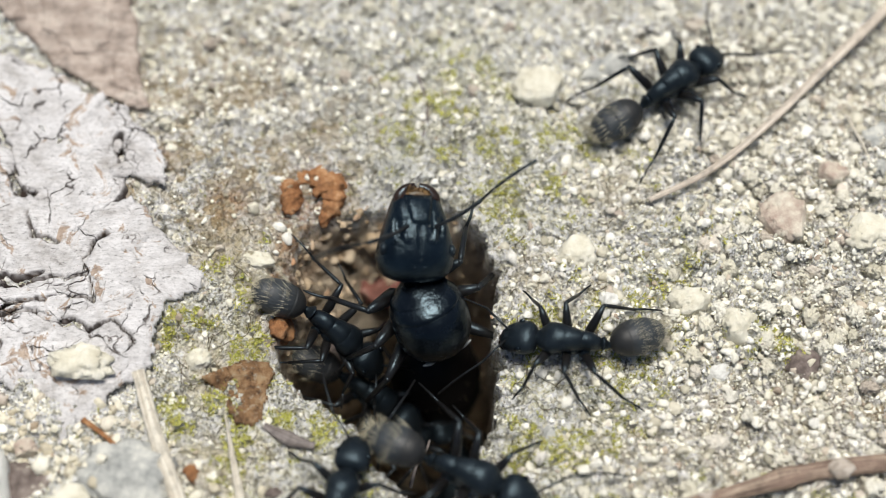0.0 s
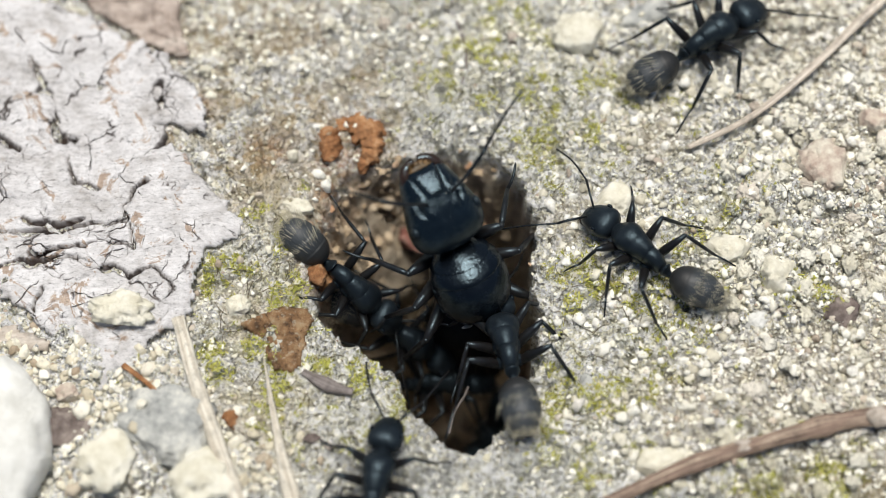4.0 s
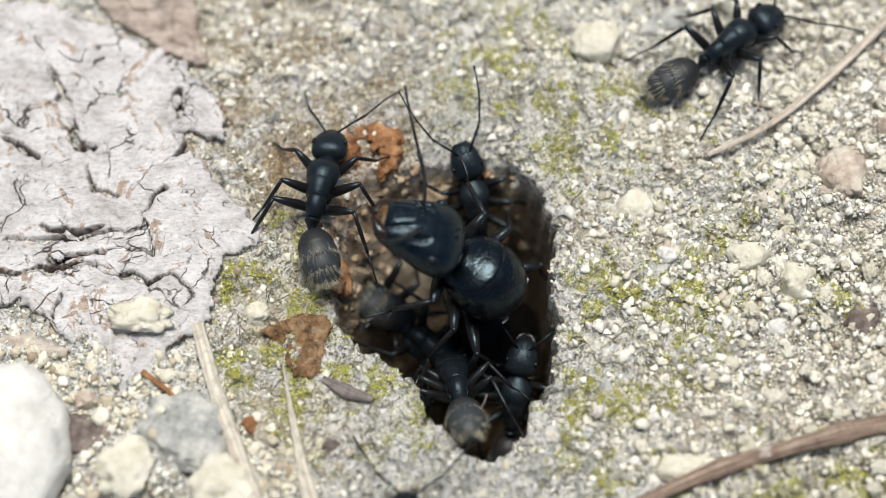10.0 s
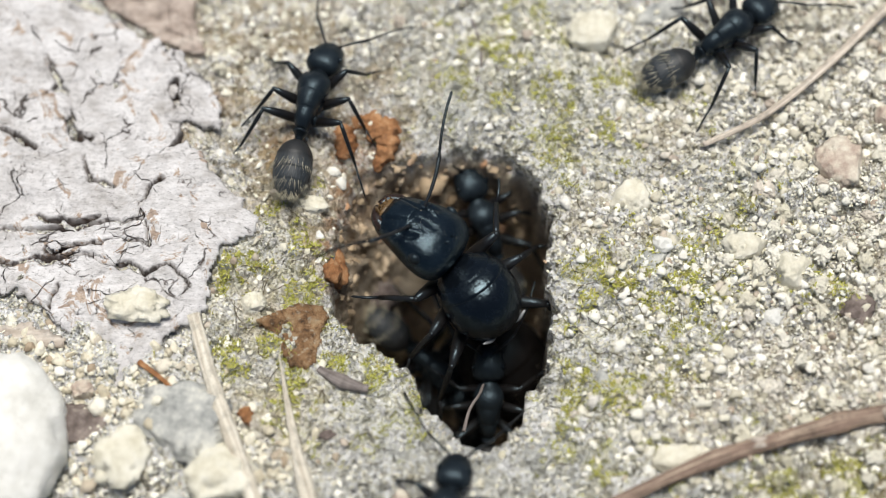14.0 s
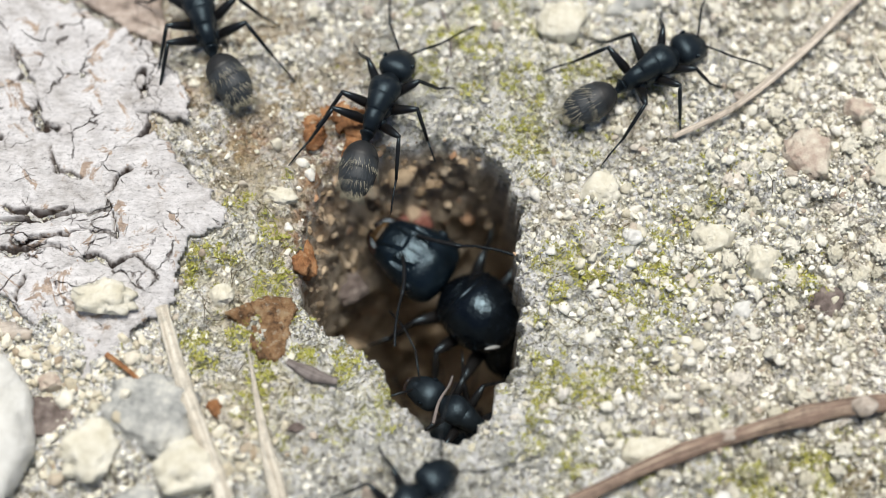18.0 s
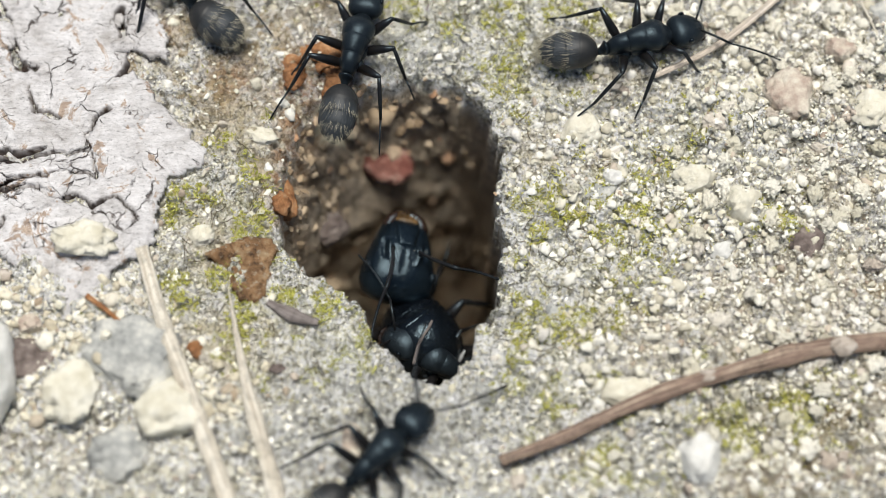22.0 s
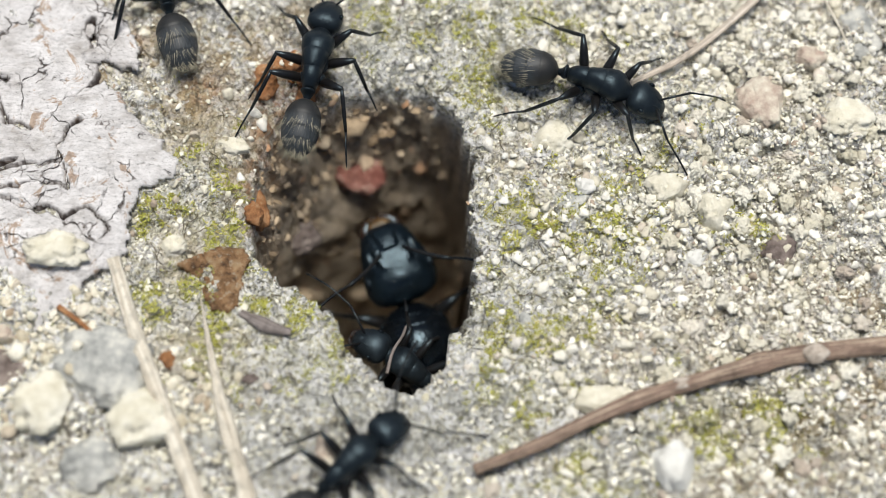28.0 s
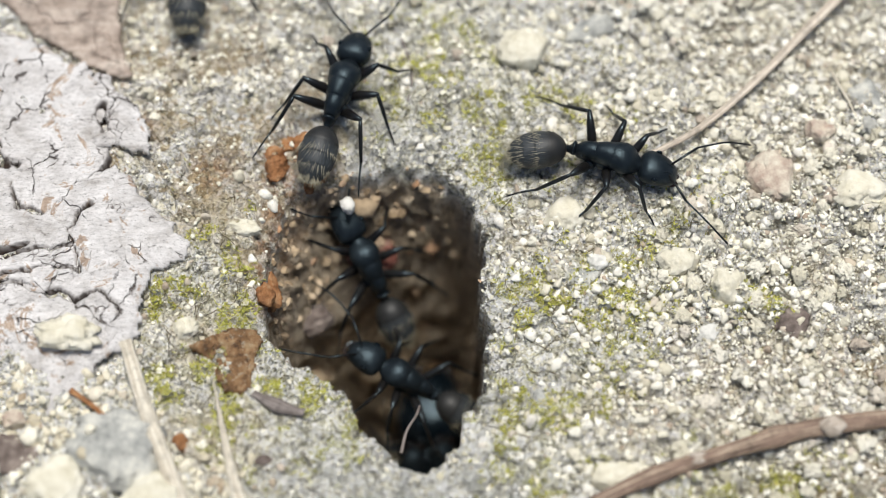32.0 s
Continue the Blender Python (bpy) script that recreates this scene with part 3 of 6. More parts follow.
def lump(seed, level=4, lumps=0.30, fine=0.10, facets=5):
    """An uneven stone of radius about one."""
    v, f = ball(level)
    rng = np.random.RandomState(seed)
    out = []
    cuts = [(Vector(rng.normal(size=3)).normalized(), rng.uniform(0.62, 0.85)) for _ in range(facets)]
    for p in v:
        q = Vector(p)
        off = Vector((seed * 3.7, seed * 1.3, seed * 0.7))
        r = 1 + lumps * noise.noise(q * 1.3 + off) + 0.5 * lumps * noise.noise(q * 2.9 + off) + fine * noise.noise(q * 6.5 + off) + 0.6 * fine * noise.noise(q * 13 + off)
        q = q * r
        for n, d in cuts:
            over = q.dot(n) - d
            if over > 0:
                q -= n * over * 0.8
        out.append(tuple(q))
    return out, f


def stone(name, x, y, size, mat, label, category="stone", turn=0, seed=0, sink=0.35, lift=0.0, group="", level=4, lumps=0.34, fine=0.17, facets=5):
    """A stone bedded in the ground; size: half its length, width and height."""
    v, f = lump(seed + 11, level, lumps, fine, facets)
    me = mesh(name, [(p[0] * size[0], p[1] * size[1], p[2] * size[2]) for p in v], f, mat)
    z = float(ground_height(np.array([x]), np.array([y]), False)[0]) + lift
    ob = place(name, me, (x, y, z + size[2] * (1 - 2 * sink)), (0, 0, turn))
    return tagged(ob, label, category, group)


stone("boulder_pebble", -22.4, -10.9, (3.4, 4.4, 2.2), WHITE, "large white rounded pebble on bare soil", "pebble", 10, 1, 0.3, lumps=0.16, fine=0.05, facets=0)
stone("cream_pebble", -16.1, -11.9, (1.7, 1.5, 1.1), CREAM, "cream rounded pebble beside grey stone", "pebble", 20, 2)
stone("grey_stone", -12.9, -9.9, (2.7, 2.2, 0.8), GREY, "flat bluish-grey stone flecked with white", "stone", -20, 3, 0.5, lumps=0.2)
stone("cream_stone", -11.2, -12.7, (1.7, 1.9, 1.1), CREAM, "cream angular stone beside a dry straw", "stone", 30, 4)
stone("cream_stone", -15.9, -3.9, (1.65, 0.95, 0.7), CREAM, "chalky crumbling clod lying on grey bark", "clod", -8, 5, 0.3, 0.42, lumps=0.4, fine=0.2)
stone("chalky_clod", 8.4, 12.6, (1.35, 1.3, 1.0), CREAM, "pale chalky clod bedded in soil", "clod", 0, 6, lumps=0.35, fine=0.15)
stone("cream_clod", 10.0, 2.7, (1.1, 1.0, 0.6), CREAM, "pale crumbly clod on mossy soil", "clod", 30, 7, 0.45, fine=0.18)
stone("cream_clod", 16.1, -0.2, (1.05, 0.85, 0.7), CREAM, "pale angular clod on gravelly soil", "clod", 10, 8)
stone("white_pebble", 11.7, -0.1, (0.60, 0.52, 0.45), WHITE, "small smooth white pebble", "pebble", 40, 9, 0.3, fine=0.03)
stone("pinkish_stone", 21.4, 4.4, (1.25, 1.45, 0.9), PINK, "pinkish-cream rounded stone among gravel", "stone", 20, 10)
stone("dark_stone", 21.7, -3.9, (0.95, 1.0, 0.5), BROWN, "dark brown flat stone with pale veins", "stone", 0, 12, 0.45)
stone("white_pebble", 17.3, -4.2, (0.65, 0.45, 0.42), WHITE, "small oval white pebble", "pebble", 15, 13, 0.3, fine=0.05)
stone("cream_clod", 18.4, -1.7, (0.85, 1.05, 0.75), CREAM, "pale crumbly clod among gravel", "clod", 0, 14, fine=0.2)
stone("cream_clod", -10.0, -3.4, (0.72, 0.66, 0.55), CREAM, "little crumbly white clod beside rusty earth", "clod", 0, 15, fine=0.25)
stone("white_pebble", 15.6, -15.4, (1.2, 1.3, 1.0), WHITE, "round white pebble behind the twig", "pebble", 0, 16, fine=0.05)
stone("cream_stone", 12.0, -11.7, (1.5, 0.8, 0.55), CREAM, "cream flat stone beside the twig", "stone", 15, 17, 0.5)
stone("cream_clod", -7.0, 2.4, (1.0, 0.55, 0.4), CREAM, "small pale clod near the hole's edge", "clod", -15, 18, 0.4, fine=0.2)
stone("grey_stone", 26.9, 8.8, (1.15, 1.7, 0.6), GREY, "flat grey stone among gravel", "stone", 25, 19, 0.5)
stone("cream_stone", 24.1, 7.2, (0.9, 0.7, 0.6), PINK, "small ochre stone among gravel", "stone", 0, 20)
stone("cream_stone", 25.9, 3.7, (1.4, 1.2, 0.8), CREAM, "ochre-cream stone among gravel", "stone", 40, 21)
stone("yellow_pebble", -1.9, -14.4, (0.6, 0.9, 0.6), PINK, "small yellowish pebble on grey soil", "pebble", 0, 22)
stone("brown_stone", -18.6, -10.0, (1.6, 1.2, 0.6), BROWN, "dull reddish-brown stone between pale pebbles", "stone", 0, 23, 0.45)
stone("brown_pebble", -18.5, -8.2, (0.6, 0.5, 0.4), PINK, "small orange-brown pebble on soil", "pebble", 0, 24)
stone("grey_stone", -13.6, -15.0, (1.6, 1.5, 0.7), GREY, "grey flat stone beside pale pebbles", "stone", 0, 25, 0.5)
stone("rusty_pebble", -9.9, -9.6, (0.42, 0.6, 0.4), RUST, "small rust-brown pebble between two straws", "pebble", 20, 26)
stone("grey_fragment", -12.3, -6.1, (0.5, 0.35, 0.2), GREY, "small flat grey chip on mossy soil", "stone chip", 20, 27, 0.3)
stone("grey_fragment", 8.6, -8.0, (0.45, 0.9, 0.22), GREY, "thin bluish-grey chip on mossy soil", "stone chip", 20, 28, 0.3)
stone("grey_fragment", 11.0, -0.9, (0.8, 0.55, 0.22), GREY, "flat grey chip beside a white pebble", "stone chip", 30, 29, 0.3)
stone("black_crumb", -5.8, -10.6, (0.45, 0.3, 0.25), BROWN, "small dark crumb of earth", "crumb", 0, 30, 0.3)
stone("rusty_clod", -5.6, -0.8, (0.55, 1.1, 0.5), RUST, "rusty clod in the hole's wall", "clod", 10, 31, 0.45, 0.1)
stone("red_clod", -0.3, 2.9, (1.6, 1.15, 1.0), REDCLAY, "dull red clay lump in the hole's wall", "clod", -30, 32, 0.4, 0.3)
stone("orange_clod", -5.8, -1.4, (0.5, 0.75, 0.4), RUST, "orange-brown clod set in the hole's edge", "clod", 0, 34, 0.5, 0.2, fine=0.25)
stone("dark_stone", -3.6, -0.4, (1.0, 0.9, 0.6), BROWN, "dark stone bedded in the hole's wall", "stone", 0, 33, 0.45, 0.1)


def rusty_earth():
    """A rusty three-cornered crust: a bar with a stem, hollow on one side."""
    outline = [(-9.9, -4.4), (-9.0, -3.9), (-7.6, -3.4), (-6.2, -3.3), (-5.9, -4.0), (-6.2, -5.2), (-6.3, -6.8), (-6.9, -7.1), (-7.9, -6.9), (-8.35, -6.0), (-8.6, -5.2), (-9.3, -4.9)]

    def top(x, y):
        hollow = np.exp(-(((x + 7.9) / 0.55) ** 2 + ((y + 6.0) / 0.75) ** 2))
        bar = np.exp(-(((y + 4.0 - 0.22 * (x + 7.9)) / 0.7) ** 2))
        return 0.38 + 0.32 * bar - 0.22 * hollow + 0.5 * vnoise(x, y, 1.6, 40) + 0.35 * vnoise(x, y, 0.6, 41) + 0.2 * vnoise(x, y, 0.3, 42)

    plate("rust_crust", outline, 0.11, top, 0.6, CRUST, "rust-brown crumbling crust of earth on mossy soil", "earth crust", ragged=0.16)


def orange_ring():
    """A crooked ring of orange earth, thick on one side, open on the other."""
    turns = np.linspace(radians(-75), radians(225), 110)
    wide = 1.22 + 0.25 * vnoise(turns * 3, turns * 0, 1.0, 91)
    x, y = -4.15 + wide * np.cos(turns), 6.1 + wide * 1.02 * np.sin(turns)
    path = np.stack([x, y, ground_height(x, y, False) + 0.0 + 0.2 * vnoise(turns * 4, turns * 0, 1.0, 92)], 1)
    fat = (0.40 + 0.26 * np.exp(-(((turns - 0.75) / 0.95) ** 2)) + 0.16 * np.exp(-(((turns - 3.3) / 0.5) ** 2))) * (1 + 0.3 * vnoise(turns * 2, turns * 0, 1.0, 93))
    fat[0], fat[-1] = 0.06, 0.06
    v, f = tube(path, fat, 30, 0.7)
    rough = [0.75 * noise.noise(Vector(p) * 1.5) + 0.45 * noise.noise(Vector(p) * 3.7) + 0.25 * noise.noise(Vector(p) * 8.3) for p in v]
    centre = np.repeat(path, 30, 0)
    v = centre + (np.array(v) - centre) * (1 + np.array(rough))[:, None]
    tagged(place("orange_crust", mesh("orange_crust", v, f, RUST)), "crooked ring of orange-brown earth at the hole's edge", "earth crust")


def plate(name, outline, step, top, thick, mat, label, category, ragged=0.4, grooves=(), groove=0.16, depth=0.5):
    """A flat ragged piece with its own thickness, lying on the ground; grooves are open cracks in it."""
    xs = np.arange(min(p[0] for p in outline) - 0.6, max(p[0] for p in outline) + 0.6, step)
    ys = np.arange(min(p[1] for p in outline) - 0.6, max(p[1] for p in outline) + 0.6, step)
    x, y = np.meshgrid(xs, ys)
    d = inside(outline, x, y) + ragged * (vnoise(x, y, 1.3, 21) + 0.8 * vnoise(x, y, 0.5, 22) + 0.5 * vnoise(x, y, 0.25, 23))
    z = ground_height(x, y, False) + top(x, y) - 0.25 * np.exp(-np.maximum(d, 0) / 0.25)
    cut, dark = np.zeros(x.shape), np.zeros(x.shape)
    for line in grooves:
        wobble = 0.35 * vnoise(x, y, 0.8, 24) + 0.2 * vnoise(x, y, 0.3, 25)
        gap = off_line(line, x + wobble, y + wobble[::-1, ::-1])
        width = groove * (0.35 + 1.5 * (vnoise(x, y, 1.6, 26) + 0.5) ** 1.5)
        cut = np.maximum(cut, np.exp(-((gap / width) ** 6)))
        # Reaches past the gap, so the crack walls take the dark colour too.
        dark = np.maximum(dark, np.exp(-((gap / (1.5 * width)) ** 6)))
        z = z + 0.05 * np.exp(-((gap - 0.3) ** 2) / 0.05)
    z = z - depth * cut
    nx, ny = len(xs), len(ys)
    i = (np.arange(ny - 1)[:, None] * nx + np.arange(nx - 1)[None]).ravel()
    quads = np.stack([i, i + 1, i + nx + 1, i + nx], 1)
    quads = quads[(d.ravel()[quads] > 0).all(1)]
    edges = np.concatenate([quads[:, [k, (k + 1) % 4]] for k in range(4)])
    key = {tuple(e) for e in edges.tolist()}
    rim = np.array([e for e in key if (e[1], e[0]) not in key])
    n = nx * ny
    side = np.stack([rim[:, 1], rim[:, 0], rim[:, 0] + n, rim[:, 1] + n], 1)
    under = quads[:, ::-1] + n
    top_v = np.stack([x.ravel(), y.ravel(), z.ravel()], 1)
    low_v = top_v - np.array([0, 0, thick])
    faces = np.concatenate([quads, under, side])
    used, back = np.unique(faces, return_inverse=True)
    me = big_mesh(name, np.concatenate([top_v, low_v])[used], back.reshape(faces.shape), mat)
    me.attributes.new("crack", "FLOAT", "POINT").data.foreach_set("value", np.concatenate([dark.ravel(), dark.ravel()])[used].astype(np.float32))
    return tagged(new(name, me), label, category)


def bark_top(x, y):
    wx, wy = x + 0.9 * vnoise(x, y, 1.1, 35) + 0.4 * vnoise(x, y, 0.4, 36), y + 0.9 * vnoise(x, y, 1.1, 37) + 0.4 * vnoise(x, y, 0.4, 38)
    scales = 0.16 * cells(wx, wy, 3.2, 50) + 0.07 * cells(wx * 0.8, wy * 1.4, 1.3, 60)
    return 0.45 + 0.45 * smooth_step(8.5, 12.5, y) + scales + 0.5 * vnoise(x, y, 6, 31) + 0.18 * vnoise(x, y, 2.4, 32) + 0.07 * vnoise(x, y, 0.7, 33) + 0.06 * vnoise(x, y, 0.3, 34) - 0.35 * smooth_step(-2, -7, y)


BARK_EDGE = [(-36, 17), (-22.4, 15.0), (-20.4, 14.5), (-18.2, 13.6), (-16.7, 12.7), (-15.4, 11.6), (-13.7, 10.6), (-12.7, 9.6), (-11.8, 7.7), (-12.1, 6.6), (-13.4, 6.5), (-14.9, 7.6), (-13.6, 5.9), (-12.9, 4.8), (-11.7, 3.4), (-10.4, 2.2), (-9.7, 1.1), (-10.3, 0.3), (-11.6, -0.2), (-11.7, -1.2), (-11.9, -2.8), (-12.1, -3.7), (-13.1, -5.0), (-13.9, -5.4), (-15.1, -6.3), (-16.0, -8.2), (-17.0, -8.2), (-17.4, -6.9), (-18.1, -5.4), (-19.3, -5.4), (-20.8, -4.1), (-22.6, -2.8), (-36, -2.0)]
BARK_CRACKS = [
    [(-21.9, 11.2), (-21.3, 9.5), (-20.4, 8.1), (-20.1, 6.5), (-19.0, 6.0)],
    [(-19.4, 5.0), (-19.3, 4.0), (-18.8, 3.5), (-17.7, 3.1)],
    [(-15.0, 3.5), (-15.7, 2.7), (-16.1, 1.8), (-15.8, 1.0), (-15.3, -0.1)],
    [(-23.6, 1.0), (-21.7, 0.7), (-19.0, 1.0), (-16.0, 1.0)],
    [(-21.0, -0.4), (-17.4, 0.0), (-15.9, 0.0), (-15.3, -0.3)],
    [(-26.4, -1.1), (-21.6, -0.9), (-18.9, -0.7), (-17.3, -1.3), (-15.5, -1.9), (-14.3, -1.4), (-13.2, -2.6)],
    [(-24.2, 6.9), (-23.2, 6.0), (-22.2, 5.5)],
    [(-20.6, -3.7), (-20.1, -2.5)],
    [(-14.8, 9.4), (-14.6, 7.9), (-14.1, 7.4), (-14.1, 5.7), (-15.1, 4.8)],
    [(-21.0, 9.5), (-21.3, 9.1), (-20.8, 7.6), (-20.1, 6.7), (-19.9, 6.2), (-19.4, 5.9)],
    [(-21.5, 1.6), (-19.9, 1.1), (-18.2, 1.4)],
]
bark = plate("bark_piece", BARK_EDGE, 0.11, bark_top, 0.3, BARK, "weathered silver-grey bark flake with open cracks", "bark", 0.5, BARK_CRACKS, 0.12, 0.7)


def bark_flakes():
    """Thin scales that lift off the bark's face."""
    rng = np.random.RandomState(17)
    for x, y, r in ((-18.3, 6.6, 1.3), (-16.6, 3.9, 1.1), (-13.6, 3.0, 1.2), (-13.2, 0.8, 1.0), (-17.4, -0.6, 1.1), (-14.6, -3.1, 1.3), (-19.6, 2.2, 1.2), (-18.4, -3.4, 1.2), (-21.6, 3.6, 1.5), (-16.0, 9.0, 1.6), (-21.8, 8.0, 1.5), (-14.3, 7.4, 0.9), (-13.0, -1.6, 0.8), (-15.2, 1.9, 0.8), (-16.4, -2.6, 0.7), (-14.9, 4.9, 0.8), (-18.0, 2.0, 0.9), (-20.4, 0.2, 0.9), (-12.2, 2.3, 0.7), (-15.6, -5.0, 0.8)):
        turn = rng.uniform(0, 6.28)
        outline = [(x + r * rng.uniform(0.6, 1.1) * math.cos(turn + k * 0.785) * 1.2, y + r * rng.uniform(0.6, 1.1) * math.sin(turn + k * 0.785) * 0.8) for k in range(8)]
        cx, cy = rng.uniform(-0.10, 0.10, 2)
        flake = plate("bark_flake", outline, 0.12, lambda u, v: bark_top(u, v) + 0.07 + cx * (u - x) + cy * (v - y), 0.16, BARK, "", "", 0.35)
        flake.parent = bark


bark_flakes()
fragment = plate("bark_fragment", [(-24.0, 20.0), (-14.6, 20.0), (-14.0, 15.0), (-13.2, 11.2), (-15.4, 12.2), (-17.4, 13.2), (-19.7, 14.9)], 0.16, lambda x, y: 0.75 + 0.5 * vnoise(x, y, 4, 36) + 0.2 * vnoise(x, y, 1.0, 37), 0.4, PAPER, "pinkish-brown papery bark fragment on soil", "bark", 0.4)
for shape_of in ([(-19.5, 19.0), (-16.0, 18.6), (-15.2, 15.4), (-17.6, 14.6), (-19.8, 16.2)], [(-22.8, 19.4), (-20.6, 19.2), (-20.2, 16.6), (-21.6, 17.0)], [(-15.6, 14.8), (-14.6, 14.4), (-14.0, 12.4), (-15.4, 12.9)]):
    plate("bark_flake", shape_of, 0.14, lambda x, y: 0.93 + 0.5 * vnoise(x, y, 4, 36) + 0.2 * vnoise(x, y, 1.0, 37), 0.18, PAPER, "", "", 0.4).parent = fragment
rusty_earth()
orange_ring()
plate("dry_leaf", [(-25.0, -4.6), (-21.5, -4.4), (-19.2, -5.3), (-19.9, -6.0), (-22.0, -5.6), (-25.0, -5.9)], 0.16, lambda x, y: 0.3 + 0.4 * vnoise(x, y, 2, 39), 0.15, LEAF, "reddish-brown dry leaf scrap under the bark", "leaf scrap", 0.5)
plate("grey_flake", [(9.8, 13.2), (11.5, 12.9), (14.6, 14.4), (15.2, 15.6), (12.6, 15.2)], 0.16, lambda x, y: 0.4 + 0.3 * vnoise(x, y, 1.5, 43), 0.2, GREY, "thin bluish-grey flake of stone on soil", "stone flake", 0.3)


# ---- stems, needle, twig, husk ----
def stem(name, points, r0, r1, mat, label, category, flat=0.8, n=14, knots=(), ridge=0.03, seed=0, rest=True):
    path = curve(points, 14)
    if rest:
        path[:, 2] += np.maximum(ground_height(path[:, 0], path[:, 1], False), 0.0)
    k = len(path)
    s = np.linspace(0, 1, k)
    radii = r0 + (r1 - r0) * s
    for at, more, wide in knots:
        radii = radii * (1 + more * np.exp(-(((s - at) / wide) ** 2)))
    radii = radii * (1 + 0.12 * vnoise(s * 60, s * 0, 2.5, 50 + seed))
    v, f = tube(path, radii, n, flat)
    v = np.array(v)
    centre = np.repeat(path, n, 0)
    a = np.tile(np.arange(n), k)
    v = centre + (v - centre) * (1 + ridge * np.where(a % 3 == 0, -1.5, 0.6) + 2 * ridge * vnoise(np.repeat(s, n) * 40, a * 3.0, 1.0, 60 + seed))[:, None]
    me = mesh(name, v, f, mat)
    run = np.concatenate([[0], np.cumsum(np.linalg.norm(np.diff(path, axis=0), axis=1))]) + 40 * seed
    for key, values in (("run", np.repeat(run, n)), ("side", np.cos(a * 2 * math.pi / n) * r1), ("top", np.sin(a * 2 * math.pi / n) * r1)):
        me.attributes.new(key, "FLOAT", "POINT").data.foreach_set("value", values.astype(np.float32))
    return tagged(place(name, me), label, category)


stem("straw", [(-12.9, -4.2, 0.5), (-11.9, -7.4, 0.5), (-10.7, -10.5, 0.55), (-9.4, -13.8, 0.6), (-7.6, -18.5, 0.6)], 0.36, 0.50, STRAW, "dry pale straw lying on the soil", "straw", 0.6, 14)
stem("straw", [(-8.35, -6.3, 0.5), (-7.75, -9.2, 0.5), (-7.0, -12.4, 0.5), (-5.8, -16.5, 0.4), (-5.2, -19.5, 0.4)], 0.03, 0.62, STRAW, "dry pale pointed straw with a joint", "straw", 0.55, 14, [(0.55, 0.25, 0.05)], seed=1)
stem("pine_needle", [(14.1, 5.6, 0.5), (17.3, 7.2, 0.7), (20.6, 9.9, 0.8), (24.1, 13.4, 0.9), (27.4, 16.7, 0.9), (31.0, 20.5, 0.8)], 0.16, 0.34, NEEDLE, "long brown dry needle bowed over gravel", "pine needle", 0.6, 10, seed=2)
twig = stem("twig", [(5.6, -15.4, 0.3), (8.8, -14.2, 0.5), (13.2, -12.2, 0.6), (19.0, -10.4, 0.6), (23.2, -9.5, 0.6), (33.0, -8.6, 0.6)], 0.29, 0.55, TWIG, "reddish-brown bare twig with a pale knot", "twig", 0.9, 16, [(0.42, 0.28, 0.03), (0.66, 0.35, 0.035), (0.2, 0.12, 0.03)], 0.04, seed=3)
for x, y, z, r in ((16.2, -11.2, 0.95, 0.42), (23.1, -9.55, 1.05, 0.55)):
    v, f = lump(90 + int(x), 3, 0.3, 0.1)
    place("twig_knot", mesh("twig_knot", [(p[0] * r * 1.3, p[1] * r, p[2] * r * 0.7) for p in v], f, LEAF), (x, y, z), (0, 0, 15), twig, "pale worn knot")
stem("seed_husk", [(-6.3, -7.0, 0.25), (-5.5, -7.5, 0.32), (-4.6, -7.9, 0.34), (-3.7, -8.1, 0.25)], 0.2, 0.2, HUSK, "dark grey curled husk on mossy soil", "husk", 0.8, 12, [(0.5, 1.0, 0.3)], 0.05, seed=4)
# Fixed rod, stands in for an ant's blurred feeler in the hole.
stem("rootlet", [(1.2, -9.6, -2.2), (1.5, -8.3, -2.6), (2.0, -7.2, -3.4), (2.2, -6.4, -4.2)], 0.10, 0.07, HUSK, "grey-brown rod at the hole's wall, standing in for an ant's feeler", "rootlet", 1, 8, seed=5, rest=False)
# Thin half-sunk thread, laid where the soil has a slight crack.
stem("rootlet", [(1.1, 8.4, 0.05), (1.9, 9.8, 0.12), (2.1, 11.6, 0.12), (1.6, 13.6, 0.05)], 0.07, 0.09, HUSK, "thin grey thread in soil, standing in for a slight crack", "rootlet", 1, 8, seed=6)
stem("rust_splinter", [(-15.6, -6.8, 0.4), (-14.4, -7.7, 0.45), (-13.2, -8.8, 0.3)], 0.16, 0.10, RUST, "rust-brown splinter under the bark's edge", "splinter", 0.5, 10, seed=7)
stem("dry_stalk", [(25.2, 10.8, 0.5), (25.9, 8.8, 0.6), (26.3, 7.6, 0.5)], 0.08, 0.06, STRAW, "short pale dry stalk among gravel", "stalk", 1, 8, seed=8)


# ---- loose grains, pebbles, moss ----
def scatter(rng, n, weight):
    x, y = rng.uniform(-27, 31, n * 4), rng.uniform(-19, 20, n * 4)
    keep = rng.uniform(size=n * 4) < weight(x, y)
    return x[keep][:n], y[keep][:n]


def bark_free(x, y):
    return inside(BARK_EDGE, x, y) < 0.3


def gravel(x, y):
    """How stony the soil is at a place."""
    w = 0.32 + 0.68 * smooth_step(8, 17, x) + 0.5 * smooth_step(-9, -14, y) * (x < -6) + 0.35 * smooth_step(6, 12, y) + 0.4 * np.exp(-((x + 15) ** 2 + (y + 8) ** 2) / 12)
    w = w * (0.15 + 0.85 * smooth_step(2.0, 8.0, -inside(RIM, x, y)))
    return np.clip(w * (0.6 + 0.9 * (vnoise(x, y, 3, 71) + 0.5)), 0, 1)


